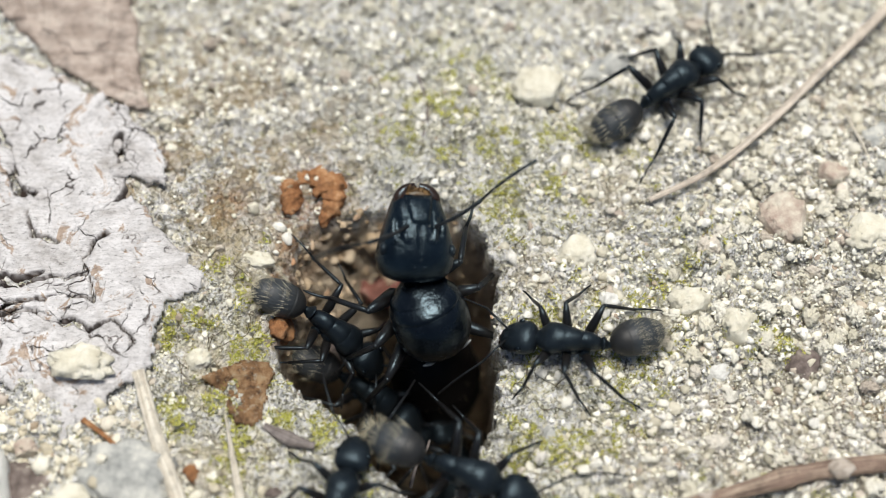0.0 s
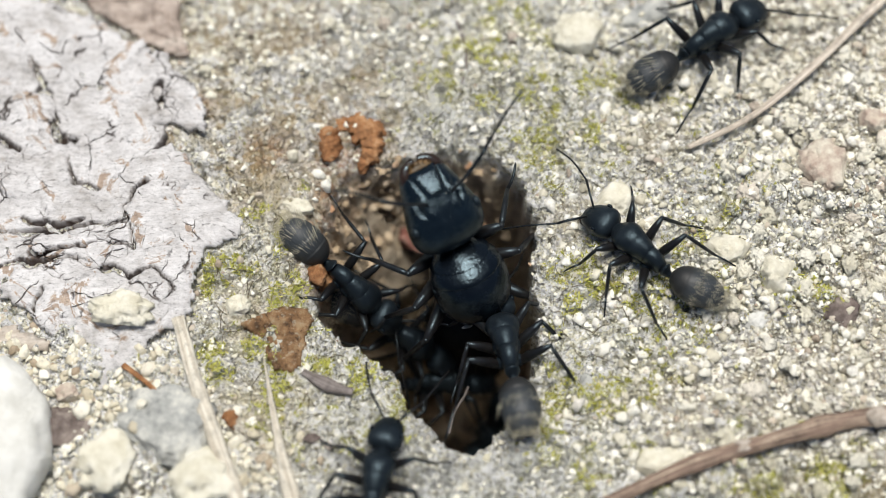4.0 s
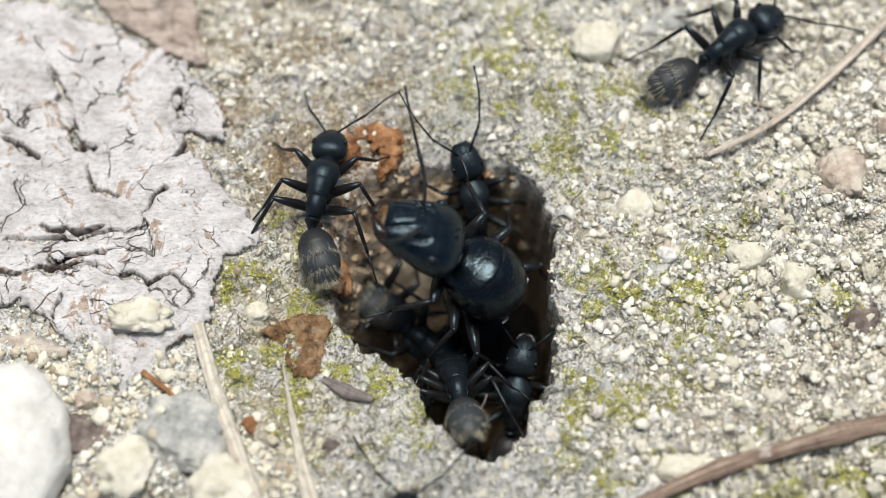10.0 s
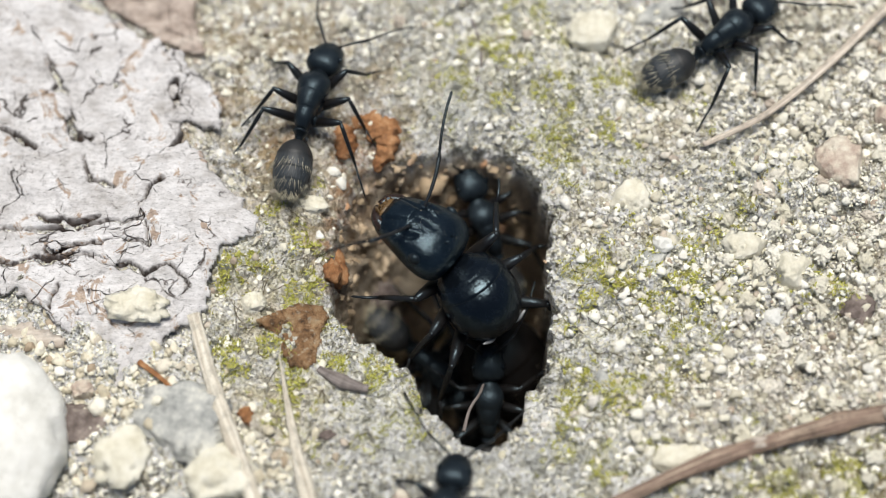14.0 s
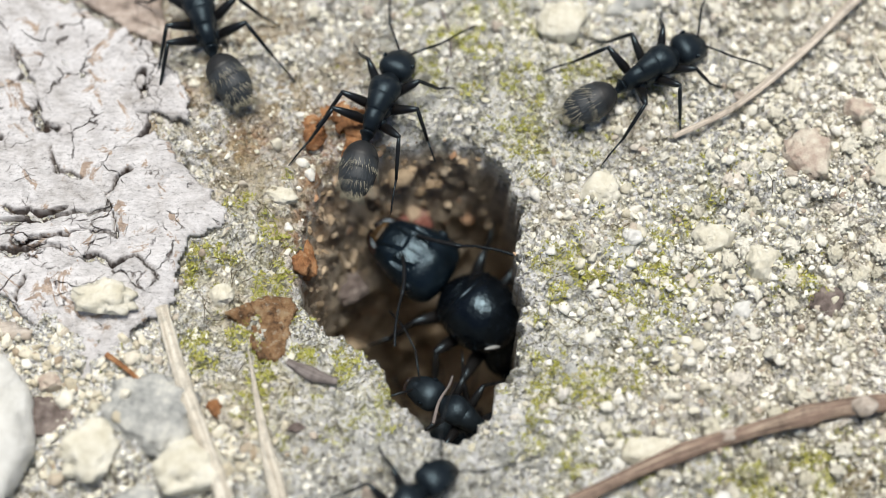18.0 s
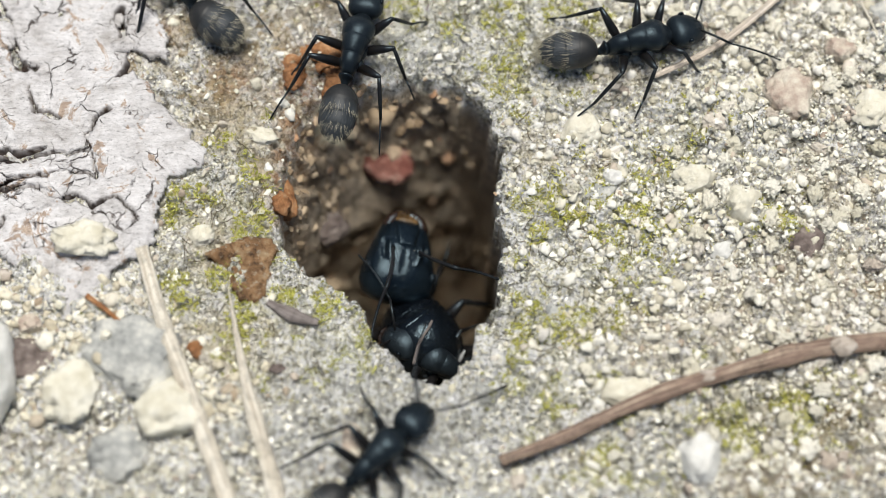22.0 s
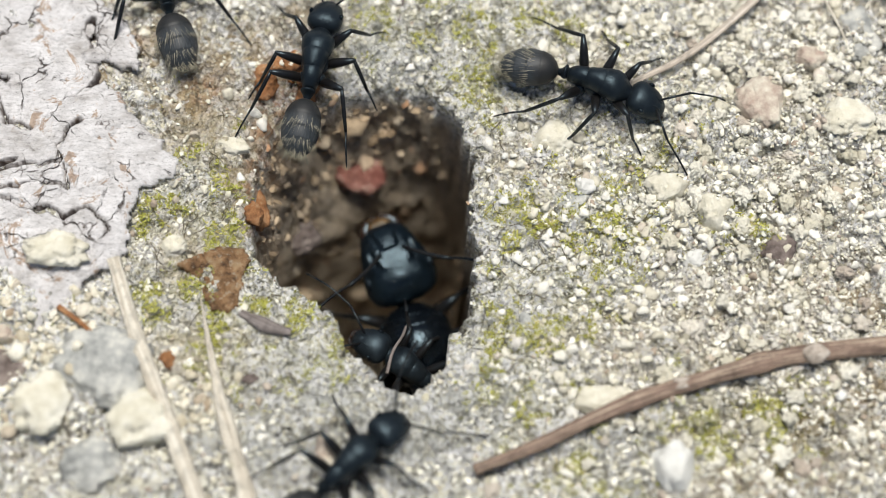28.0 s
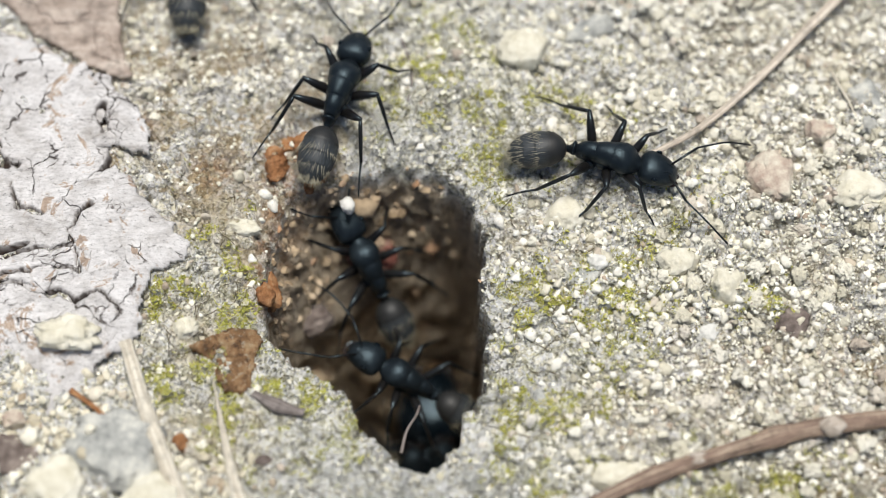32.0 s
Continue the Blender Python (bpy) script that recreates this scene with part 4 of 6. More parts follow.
def grain_field(name, n, low, high, level, seed, mat, label, where, smooth=True, flat=0.8):
    rng = np.random.RandomState(seed)
    v, f = ball(level)
    x, y = scatter(rng, n, where)
    n = len(x)
    r = low * (high / low) ** (rng.uniform(size=n) ** 1.8)
    axes = r[:, None] * rng.uniform(0.65, 1.25, (n, 3)) * np.array([1, 1, flat])
    bumps = rng.uniform(0.78, 1.2, (n, len(v)))
    a = rng.uniform(0, 6.283, n)
    p = v[None] * bumps[:, :, None]
    for _ in range(4):
        cut = rng.normal(size=(n, 1, 3))
        cut /= np.linalg.norm(cut, axis=2, keepdims=True)
        over = np.maximum((p * cut).sum(2) - rng.uniform(0.30, 0.75, (n, 1)), 0)
        p = p - cut * over[:, :, None] * 0.9
    p = p * axes[:, None]
    tilt = rng.uniform(-0.5, 0.5, n)
    p = np.stack([p[..., 0], p[..., 1] * np.cos(tilt)[:, None] - p[..., 2] * np.sin(tilt)[:, None], p[..., 1] * np.sin(tilt)[:, None] + p[..., 2] * np.cos(tilt)[:, None]], -1)
    p = np.stack([p[..., 0] * np.cos(a)[:, None] - p[..., 1] * np.sin(a)[:, None], p[..., 0] * np.sin(a)[:, None] + p[..., 1] * np.cos(a)[:, None], p[..., 2]], -1)
    z = ground_height(x, y) + r * rng.uniform(-0.45, 0.2, n)
    p = p + np.stack([x, y, z], 1)[:, None]
    faces = f[None] + (np.arange(n) * len(v))[:, None, None]
    me = big_mesh(name, p.reshape(-1, 3), faces.reshape(-1, 3), mat, smooth)
    return tagged(new(name, me), label, "gravel", kind="stuff")


def open_soil(x, y):
    return gravel(x, y) * bark_free(x, y) * (inside(RIM, x, y) < 0.1)


def in_pit(x, y):
    d = inside(RIM, x, y)
    return (d > 0.1) * (0.3 + 0.7 * (y > -4))


grain_field("coarse_sand", 8000, 0.07, 0.30, 2, 1, GRAINS, "loose pale sand and fine gravel", open_soil)
grain_field("fine_sand", 26000, 0.045, 0.16, 1, 2, GRAINS, "fine pale sand grains", lambda x, y: np.clip(open_soil(x, y) + 0.10, 0, 1) * bark_free(x, y) * (inside(RIM, x, y) < 0.2))
grain_field("crust_flakes", 2600, 0.07, 0.26, 1, 7, FLAKES, "thin lifted flakes of pale soil crust", lambda x, y: (0.35 + 0.65 * smooth_step(15, 8, x)) * (0.2 + 0.8 * (x > 3)) * bark_free(x, y) * (inside(RIM, x, y) < -0.3) * (0.35 + 0.65 * (vnoise(x, y, 1.8, 73) > -0.05)), False, 0.32)


def crumbly(x, y):
    """Heaps of rounded cream crumbs under the bark's edge and between the straws."""
    w = np.zeros(np.shape(x))
    for a, c, s in ((-17.5, -7.4, 2.4), (-14.2, -7.2, 1.2), (-21.0, -5.6, 2.2), (-8.3, -12.2, 1.6), (-18.5, -9.5, 2.2), (-10.5, -8.6, 1.2), (-20.5, -7.2, 2.2), (-15.6, -9.6, 1.6)):
        w = np.maximum(w, np.exp(-((x - a) ** 2 + (y - c) ** 2) / s**2))
    return w * bark_free(x, y)


grain_field("cream_crumbs", 3400, 0.16, 0.52, 2, 4, CRUMBS, "heaps of rounded cream soil crumbs", crumbly)
def chalky(x, y):
    """Clumps of chalky crumbs, thick on the stony side and thin elsewhere."""
    clump = smooth_step(-0.10, 0.16, vnoise(x, y, 2.4, 74) + 0.5 * vnoise(x, y, 0.9, 75))
    w = (0.25 + 0.75 * smooth_step(4, 12, x)) * clump + 0.5 * smooth_step(14, 20, x)
    return np.clip(w, 0, 1) * bark_free(x, y) * (inside(RIM, x, y) < -0.4) * (0.35 + 0.65 * smooth_step(-13, -9, y + 0 * x))


grain_field("chalk_crumbs", 3600, 0.12, 0.42, 2, 21, CHALK, "clumps of chalky white soil crumbs", chalky)
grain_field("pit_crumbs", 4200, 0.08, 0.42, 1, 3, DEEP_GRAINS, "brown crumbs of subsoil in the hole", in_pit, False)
grain_field("pit_lumps", 130, 0.35, 1.0, 2, 6, DEEP_GRAINS, "earthy lumps in the hole's wall", lambda x, y: (inside(RIM, x, y) > 0.7) * (0.8 * y - 0.6 * x > -1.5))


def pebbles():
    """Single pebbles big enough to pick up, among the gravel."""
    rng = np.random.RandomState(5)
    meshes = []
    for k in range(10):
        v, f = lump(40 + k, 4, 0.6, 0.5, 3)
        meshes.append(mesh("pebble", v, f, PEBBLE))
    x, y = scatter(rng, 900, lambda a, b: open_soil(a, b) ** 2.2)
    made = []
    for a, b in zip(x, y):
        r = rng.uniform(0.28, 0.62) * (1.0 if a > 15 else 0.62)
        if any((a - c) ** 2 + (b - d) ** 2 < (0.9 * (r + e)) ** 2 for c, d, e in made):
            continue
        made.append((a, b, r))
        z = float(ground_height(np.array([a]), np.array([b]), False)[0])
        ob = new("pebble", meshes[rng.randint(10)])
        ob.matrix_basis = pose(a * MM, b * MM, (z + 0.25 * r) * MM, rng.uniform(-25, 25), rng.uniform(-25, 25), rng.uniform(0, 360)) @ Matrix.Diagonal((r, r * rng.uniform(0.75, 1.1), r * rng.uniform(0.6, 0.9), 1))
        tagged(ob, "small pale crumbly pebble in gravelly soil", "pebble", "pebbles in the gravel")
        if len(made) == 290:
            break


pebbles()


def moss():
    """Tufts of narrow leaves in loose streaks, each leaf with a bent tip."""
    rng = np.random.RandomState(9)
    at = np.concatenate([np.stack([rng.normal(a, 0.95 * q, int(230 * q)), rng.normal(b, 0.85 * q, int(230 * q))], 1) for a, b, q in MOSS_SPOTS])
    x, y = at[:, 0], at[:, 1]
    keep = (vnoise(x, y, 1.1, 81) + 0.6 * vnoise(x, y, 0.5, 82) > 0.09) & (inside(RIM, x, y) < -0.1) & (inside(BARK_EDGE, x, y) < 0)
    at = np.repeat(at[keep], 4, 0) + rng.normal(0, 0.09, (4 * keep.sum(), 2))
    n = len(at)
    base = np.column_stack([at, ground_height(at[:, 0], at[:, 1])])
    size, wide, turn, lean = rng.uniform(0.10, 0.34, n)[:, None], rng.uniform(0.016, 0.042, n)[:, None], rng.uniform(0, 6.283, n), rng.uniform(0.6, 1.4, n)
    way = np.stack([np.cos(turn) * np.sin(lean), np.sin(turn) * np.sin(lean), np.cos(lean)], 1)
    side = np.stack([-np.sin(turn), np.cos(turn), 0 * turn], 1) * wide
    mid = base + way * size * 0.55
    v = np.stack([base - side * 0.6, base + side * 0.6, mid + side, mid - side, base + way * size - np.array([0, 0, 0.15]) * size], 1)
    f = np.arange(n)[:, None, None] * 5 + np.array([(0, 1, 2), (0, 2, 3), (3, 2, 4)])[None]
    me = big_mesh("moss", v.reshape(-1, 3), f.reshape(-1, 3), MOSS)
    tagged(new("moss", me), "sparse yellow-green moss tufts on soil", "moss", kind="stuff")


def root_hairs():
    """Fine dark threads that creep over the mossy soil."""
    rng = np.random.RandomState(27)
    some = []
    for a, b, q in MOSS_SPOTS:
        for _ in range(int(6 * q)):
            x, y, turn = rng.normal(a, q), rng.normal(b, q), rng.uniform(0, 6.283)
            step, bend = rng.uniform(0.10, 0.30), rng.uniform(-0.5, 0.5)
            path = []
            for _ in range(6):
                path.append((x, y))
                x, y, turn = x + step * math.cos(turn), y + step * math.sin(turn), turn + bend
            path = np.array(path)
            if (inside(RIM, path[:, 0], path[:, 1]) > -0.3).any() or (inside(BARK_EDGE, path[:, 0], path[:, 1]) > -0.2).any():
                continue
            z = ground_height(path[:, 0], path[:, 1]) + 0.06
            some.append(tube(np.column_stack([path, z]), [0.016, 0.021, 0.021, 0.019, 0.016, 0.009], 4))
    tagged(new("root_hairs", mesh("root_hairs", *merged(*some), ROOT_HAIR)), "fine dark root threads on mossy soil", "root hairs", kind="stuff")


root_hairs()


moss()


# ---- ants ----
def globe(cx, cy, cz, rx, ry, rz, n=12, m=8):
    v, f = [(cx, cy, cz + rz)], []
    for i in range(1, m):
        a = math.pi * i / m
        for k in range(n):
            b = 2 * math.pi * k / n
            v.append((cx + rx * math.sin(a) * math.cos(b), cy + ry * math.sin(a) * math.sin(b), cz + rz * math.cos(a)))
    v.append((cx, cy, cz - rz))
    for k in range(n):
        f.append((0, 1 + k, 1 + (k + 1) % n))
        f.append((len(v) - 1, len(v) - 1 - n + (k + 1) % n, len(v) - 1 - n + k))
    for i in range(m - 2):
        for k in range(n):
            a, b = 1 + i * n + k, 1 + i * n + (k + 1) % n
            f.append((a, a + n, b + n, b))
    return v, f


SHAPES = {}


def shape(key, mat, make):
    if key not in SHAPES:
        SHAPES[key] = mesh(key.split(":")[1], *make(), mat)
    return SHAPES[key]


def part(name, data, parent, at=(0, 0, 0), turn=(0, 0, 0), label=""):
    return place(name, data, at, turn, parent, label)


def bristles(seed, n, surface, length, lean):
    """Fine hairs on a body: thin three-sided spikes."""
    rng = np.random.RandomState(seed)
    v, f = [], []
    for _ in range(n):
        p, out = surface(rng)
        p, out = np.array(p), np.array(out, float)
        d = out / np.linalg.norm(out) + np.array(lean)
        d /= np.linalg.norm(d)
        s = np.cross(d, (0.3, 0.2, 0.9))
        s /= np.linalg.norm(s)
        u = np.cross(s, d)
        k = len(v)
        w, l = 0.009, length * rng.uniform(0.6, 1.2)
        v += [p + s * w, p - s * 0.5 * w + u * 0.87 * w, p - s * 0.5 * w - u * 0.87 * w, p + d * l]
        f += [(k, k + 1, k + 3), (k + 1, k + 2, k + 3), (k + 2, k, k + 3)]
    return v, f


def worker_head():
    v, f = loft([(-0.15, 0.0, 0.25, 0.2), (-0.02, 0.02, 0.66, 0.44), (0.25, 0.06, 0.90, 0.60), (0.7, 0.08, 0.93, 0.66), (1.2, 0.05, 0.84, 0.62), (1.6, -0.02, 0.70, 0.52), (1.9, -0.10, 0.52, 0.38), (2.05, -0.16, 0.34, 0.22)], 24, 4, 2.2)
    ridges = [tube(curve([(1.05, s * 0.30, 0.65), (1.35, s * 0.22, 0.60), (1.65, s * 0.20, 0.47)], 4), [0.04] * 9, 6) for s in (1, -1)]
    clypeus = loft([(1.35, 0.44, 0.16, 0.16), (1.6, 0.38, 0.28, 0.16), (1.95, 0.14, 0.33, 0.12)], 12, 3)
    return merged((v, f), clypeus, *ridges)


def jaw(s, k=1.0):
    p = curve([(0, s * 0.42, 0), (0.3, s * 0.46, -0.03), (0.55, s * 0.28, -0.08), (0.62, s * 0.04, -0.1)], 5)
    teeth = [tube([(0.42 + 0.06 * i, s * (0.26 - 0.07 * i), -0.08), (0.36 + 0.06 * i, s * (0.12 - 0.06 * i), -0.09)], [0.05, 0.008], 5) for i in range(4)]
    v, f = merged(tube(p, np.linspace(0.17, 0.06, len(p)), 9, 0.6), *teeth)
    return [tuple(c * k for c in q) for q in v], f


def antenna(s, scape=1.8, whip=3.2, k=1.15, out=0.62, on=0.28):
    """An elbowed feeler: a long scape and a jointed whip; out, on: how far each points sideways."""
    elbow = scape * np.array([math.sqrt(0.94 - out * out), s * out, 0.25])
    a = tube([(0, 0, 0), tuple(elbow * 0.5 + np.array([0, 0, 0.05])), tuple(elbow)], [0.05 * k, 0.055 * k, 0.065 * k], 8)
    d = np.array([math.sqrt(1 - on * on), s * on, 0])
    path = curve([tuple(elbow), tuple(elbow + whip * 0.5 * d + np.array([0, s * 0.12, 0.08])), tuple(elbow + whip * d + np.array([0, 0, -0.35]))], 11)
    joints = [(0.052 if i % 2 else 0.04) * k for i in range(len(path))]
    return merged(a, tube(path, joints, 7))


def worker_thorax():
    """A domed collar, a middle plate behind it and a narrow rear box, with the hips below."""
    collar = loft([(2.10, 0.42, 0.70, 0.62), (2.16, 0.43, 0.765, 0.69), (2.45, 0.45, 0.83, 0.705), (2.8, 0.42, 0.87, 0.68), (3.15, 0.32, 0.76, 0.58), (3.5, 0.12, 0.48, 0.38), (3.8, 0.04, 0.24, 0.22)], 26, 5)
    middle = loft([(1.18, 0.32, 0.46, 0.58), (1.24, 0.34, 0.535, 0.655), (1.5, 0.40, 0.60, 0.69), (1.9, 0.45, 0.68, 0.72), (2.2, 0.44, 0.735, 0.70), (2.4, 0.40, 0.70, 0.62)], 24, 5)
    rear = loft([(0.10, 0.0, 0.20, 0.24), (0.26, 0.08, 0.36, 0.50), (0.6, 0.22, 0.45, 0.64), (1.0, 0.30, 0.50, 0.67), (1.3, 0.31, 0.52, 0.62), (1.5, 0.30, 0.50, 0.56)], 22, 5, 2.3)
    flanks = [globe(1.75, s * 0.44, -0.02, 0.55, 0.28, 0.46, 14, 9) for s in (1, -1)]
    hips = [globe(x, s * 0.44, -0.34, 0.34, 0.28, 0.40, 12, 8) for x in (1.0, 1.9, 2.85) for s in (1, -1)]
    vents = [globe(0.55, s * 0.44, 0.34, 0.06, 0.04, 0.10, 8, 6) for s in (1, -1)]
    return merged(collar, middle, rear, *flanks, *hips, *vents)


def worker_node():
    return merged(loft([(-0.42, -0.05, 0.16, 0.16), (-0.2, 0.02, 0.24, 0.24), (0.0, 0.22, 0.40, 0.42), (0.14, 0.12, 0.32, 0.34), (0.32, 0.0, 0.2, 0.2)], 14, 4))


GASTER = [(0.0, -0.02, 0.18, 0.18), (-0.18, 0.04, 0.52, 0.52), (-0.55, 0.06, 0.82, 0.80), (-1.15, 0.04, 1.00, 0.94), (-1.8, 0.0, 1.02, 0.94), (-2.45, -0.05, 0.86, 0.78), (-2.95, -0.10, 0.54, 0.48), (-3.2, -0.12, 0.16, 0.14)]


def gaster_body(rows):
    """Overlapping plates: each swells towards its rear edge, and the next starts a step lower."""
    edges = (0.0, 0.30, 0.53, 0.74, 0.89, 1.01)

    def make():
        x0, x1 = rows[0][0], rows[-1][0]
        r = curve(rows, 12)
        for q in r:
            s = (q[0] - x0) / (x1 - x0)
            k = max(i for i in range(5) if s >= edges[i] or i == 0)
            q[2:] *= 0.965 + 0.045 * (s - edges[k]) / (edges[k + 1] - edges[k])
        return loft([tuple(q) for q in r], 28, 1)

    return make


def gaster_hair(rows, n, seed, length):
    r = curve(rows, 10)

    def make():
        bands = [0.52, 0.53, 0.73, 0.74, 0.88, 0.89, 0.95]

        def surface(rng):
            i = min(int((bands[rng.randint(len(bands))] + rng.normal(0, 0.028)) * (len(r) - 1)), len(r) - 2)
            a = rng.uniform(-0.35, math.pi + 0.35)
            x, z, w, h = r[i]
            return (x, math.cos(a) * w, z + math.sin(a) * h), (0, math.cos(a), math.sin(a))

        return bristles(seed, n, surface, length, (-1.9, 0, 0))

    return make


LEGS = [("front", (2.85, 0.36, -0.45), (0.75, 1.30, 1.0), (1.20, 2.15, -0.25), (1.75, 2.85, -0.86)), ("middle", (1.9, 0.38, -0.45), (0.10, 1.65, 1.15), (-0.85, 2.55, -0.25), (-1.65, 3.25, -0.86)), ("rear", (1.0, 0.38, -0.45), (-0.75, 1.60, 1.35), (-2.45, 2.15, -0.1), (-4.1, 2.6, -0.86))]


def leg_piece(which, s, k, piece):
    _, hip, knee, ankle, toe = LEGS[which]
    knee, ankle, toe = (np.array(p) * (1, s, 1) for p in (knee, ankle, toe))
    k0 = np.array([0.0, 0.0, 0.0])
    if piece == "femur":
        p = [k0, knee * 0.12 + (0, 0, -0.08), knee * 0.35, knee * 0.7, knee]
        return merged(tube(p, [0.13 * k, 0.19 * k, 0.215 * k, 0.17 * k, 0.095 * k], 10), globe(*knee, 0.09 * k, 0.09 * k, 0.09 * k, 8, 6))
    if piece == "tibia":
        p = [knee, knee * 0.8 + ankle * 0.2, knee * 0.4 + ankle * 0.6, ankle]
        spurs = tube([tuple(ankle), tuple(ankle + (toe - ankle) * 0.12 + (0, 0, -0.1))], [0.03, 0.006], 4)
        return merged(tube(p, [0.07 * k, 0.09 * k, 0.085 * k, 0.065 * k], 9), spurs)
    p = [ankle + (toe - ankle) * q + np.array([0, 0, 0.12 * math.sin(q * 3.1)]) for q in (0, 0.3, 0.33, 0.55, 0.58, 0.75, 0.78, 0.92, 1.0)]
    return merged(tube(p, [q * k for q in (0.055, 0.042, 0.05, 0.038, 0.046, 0.034, 0.042, 0.034, 0.012)], 7))


def legs(root, key, spread=1.0, k=1.0, size=1.0):
    made = []
    for which in range(3):
        for s in (1, -1):
            hip = LEGS[which][1]
            at = (hip[0] * size, hip[1] * s * size * spread, hip[2] * size)

            def grow(piece):
                v, f = leg_piece(which, s, k, piece)
                return [tuple(c * size for c in p) for p in v], f

            leg = part("leg", shape(f"{key}{which}{s}:leg", LEG_SHELL, lambda: grow("femur")), root, at)
            part("tibia", shape(f"{key}{which}{s}:tibia", LEG_SHELL, lambda: grow("tibia")), leg)
            part("tarsus", shape(f"{key}{which}{s}:tarsus", LEG_SHELL, lambda: grow("tarsus")), leg)
            made.append((leg, at, which, s))
    return made


def worker(label, scale=1.0):
    root = tagged(new("worker_ant"), label, "ant", "worker ants round the nest hole")
    root.scale = (scale,) * 3
    part("thorax", shape("w:thorax", SHELL, worker_thorax), root)
    part("petiole", shape("w:petiole", SHELL, worker_node), root)
    head = part("head", shape("w:head", SHELL, worker_head), root, (3.72, 0, 0.1))
    gaster = part("gaster", shape("w:gaster", DULL_SHELL, gaster_body(GASTER)), root, (-0.38, 0, 0), label="black abdomen with grey downy rear plates")
    part("bristles", shape("w:bristles", HAIR, gaster_hair(GASTER, 330, 3, 0.66)), gaster, label="fine golden bristles")
    feelers = []
    for s in (1, -1):
        part("eye", shape(f"w{s}:eye", QUEEN_SHELL, lambda: globe(0.72, s * 0.82, 0.42, 0.19, 0.12, 0.17)), head)
        part("mandible", shape(f"w{s}:mandible", JAW, lambda: jaw(s)), head, (1.62, 0, -0.2))
        at = (1.42, s * 0.28, 0.48)
        feelers.append((part("antenna", shape(f"w{s}:antenna", LEG_SHELL, lambda: antenna(s)), head, at), at, s))
    return {"root": root, "head": head, "neck": (3.72, 0, 0.1), "gaster": gaster, "waist": (-0.38, 0, 0), "legs": legs(root, "w", 1.0, 1.25), "feelers": feelers}


def face(x, y):
    """Relief of the queen's face: ridges beside the feelers' sockets, a raised shield before them, sunk cheeks."""
    y = abs(y)
    bar = 0.60 + 0.30 * np.sin((x - 1.7) * 1.5) * (1.7 < x < 3.2)
    ridge = 0.15 * math.exp(-(((y - bar) / 0.075) ** 2)) * smooth_step(1.75, 2.1, x) * smooth_step(3.25, 2.9, x)
    groove = -0.20 * math.exp(-(((y - bar - 0.24) / 0.16) ** 2)) * smooth_step(1.9, 2.3, x) * smooth_step(3.3, 2.9, x)
    wide = 0.42 + 0.22 * max(x - 3.0, 0)
    shield = 0.17 * smooth_step(wide + 0.10, wide - 0.06, y) * smooth_step(2.85, 3.05, x)
    shield -= 0.07 * math.exp(-((y / 0.5) ** 2)) * smooth_step(4.1, 4.4, x)
    seam = -0.06 * math.exp(-((y / 0.05) ** 2)) * smooth_step(1.2, 1.6, x) * smooth_step(2.9, 2.6, x)
    seam -= 0.09 * math.exp(-(((y - wide - 0.12) / 0.07) ** 2)) * smooth_step(2.9, 3.2, x)
    return float(ridge + groove + shield + seam)


def queen_head():
    v, f = loft([(-0.25, -0.05, 0.6, 0.45), (-0.12, -0.03, 1.20, 0.80), (0.12, 0.0, 1.68, 1.06), (0.55, 0.05, 1.97, 1.25), (1.1, 0.10, 2.06, 1.34), (1.9, 0.10, 1.95, 1.32), (2.7, 0.04, 1.72, 1.22), (3.4, -0.06, 1.51, 1.06), (4.0, -0.18, 1.28, 0.82), (4.35, -0.26, 1.03, 0.56), (4.45, -0.30, 0.82, 0.36)], 96, 9, 2.25)
    v = [(x, y, z + face(x, y) * min(1.0, max(z, 0.0) / 0.5)) for x, y, z in v]
    eyelets = [globe(x, y, 1.40, 0.09, 0.09, 0.07, 10, 7) for x, y in ((0.62, 0.26), (0.62, -0.26), (0.98, 0.0))]
    sockets = [globe(2.72, s * 0.70, 1.20, 0.17, 0.15, 0.14, 12, 8) for s in (1, -1)]
    return merged((v, f), *eyelets, *sockets)


def queen_down(seed, n, long):
    """Short pale hairs on the queen's face and jaws."""
    def surface(rng):
        x, a = rng.uniform(0.3, 4.3), rng.uniform(0.25, math.pi - 0.25)
        w = np.interp(x, (0.3, 1.1, 2.7, 4.3), (1.8, 2.06, 1.72, 0.95))
        h = np.interp(x, (0.3, 1.1, 2.7, 4.3), (1.15, 1.42, 1.26, 0.4))
        return (x, math.cos(a) * w, math.sin(a) * h), (0, math.cos(a), math.sin(a))

    return bristles(seed, n, surface, long, (0.6, 0, 0))


def queen_jaw(s):
    """A broad bowed jaw whose toothed edge meets the other one's."""
    p = curve([(-0.25, s * 0.90, 0.06), (0.22, s * 0.88, 0.10), (0.58, s * 0.60, 0.08), (0.76, s * 0.10, 0.0)], 8)
    body = tube(p, np.linspace(0.42, 0.24, len(p)), 14, 0.85)
    teeth = [tube([(0.36 + 0.09 * i, s * (0.66 - 0.11 * i), 0.14), (0.14 + 0.10 * i, s * (0.34 - 0.06 * i), 0.18)], [0.10, 0.015], 6) for i in range(5)]
    ribs = [tube([(0.22 + 0.11 * i, s * (1.10 - 0.08 * i), 0.40 - 0.03 * i), (0.14 + 0.12 * i, s * (0.78 - 0.08 * i), 0.42 - 0.03 * i)], [0.03, 0.02], 5) for i in range(5)]
    return merged(body, *teeth, *ribs)


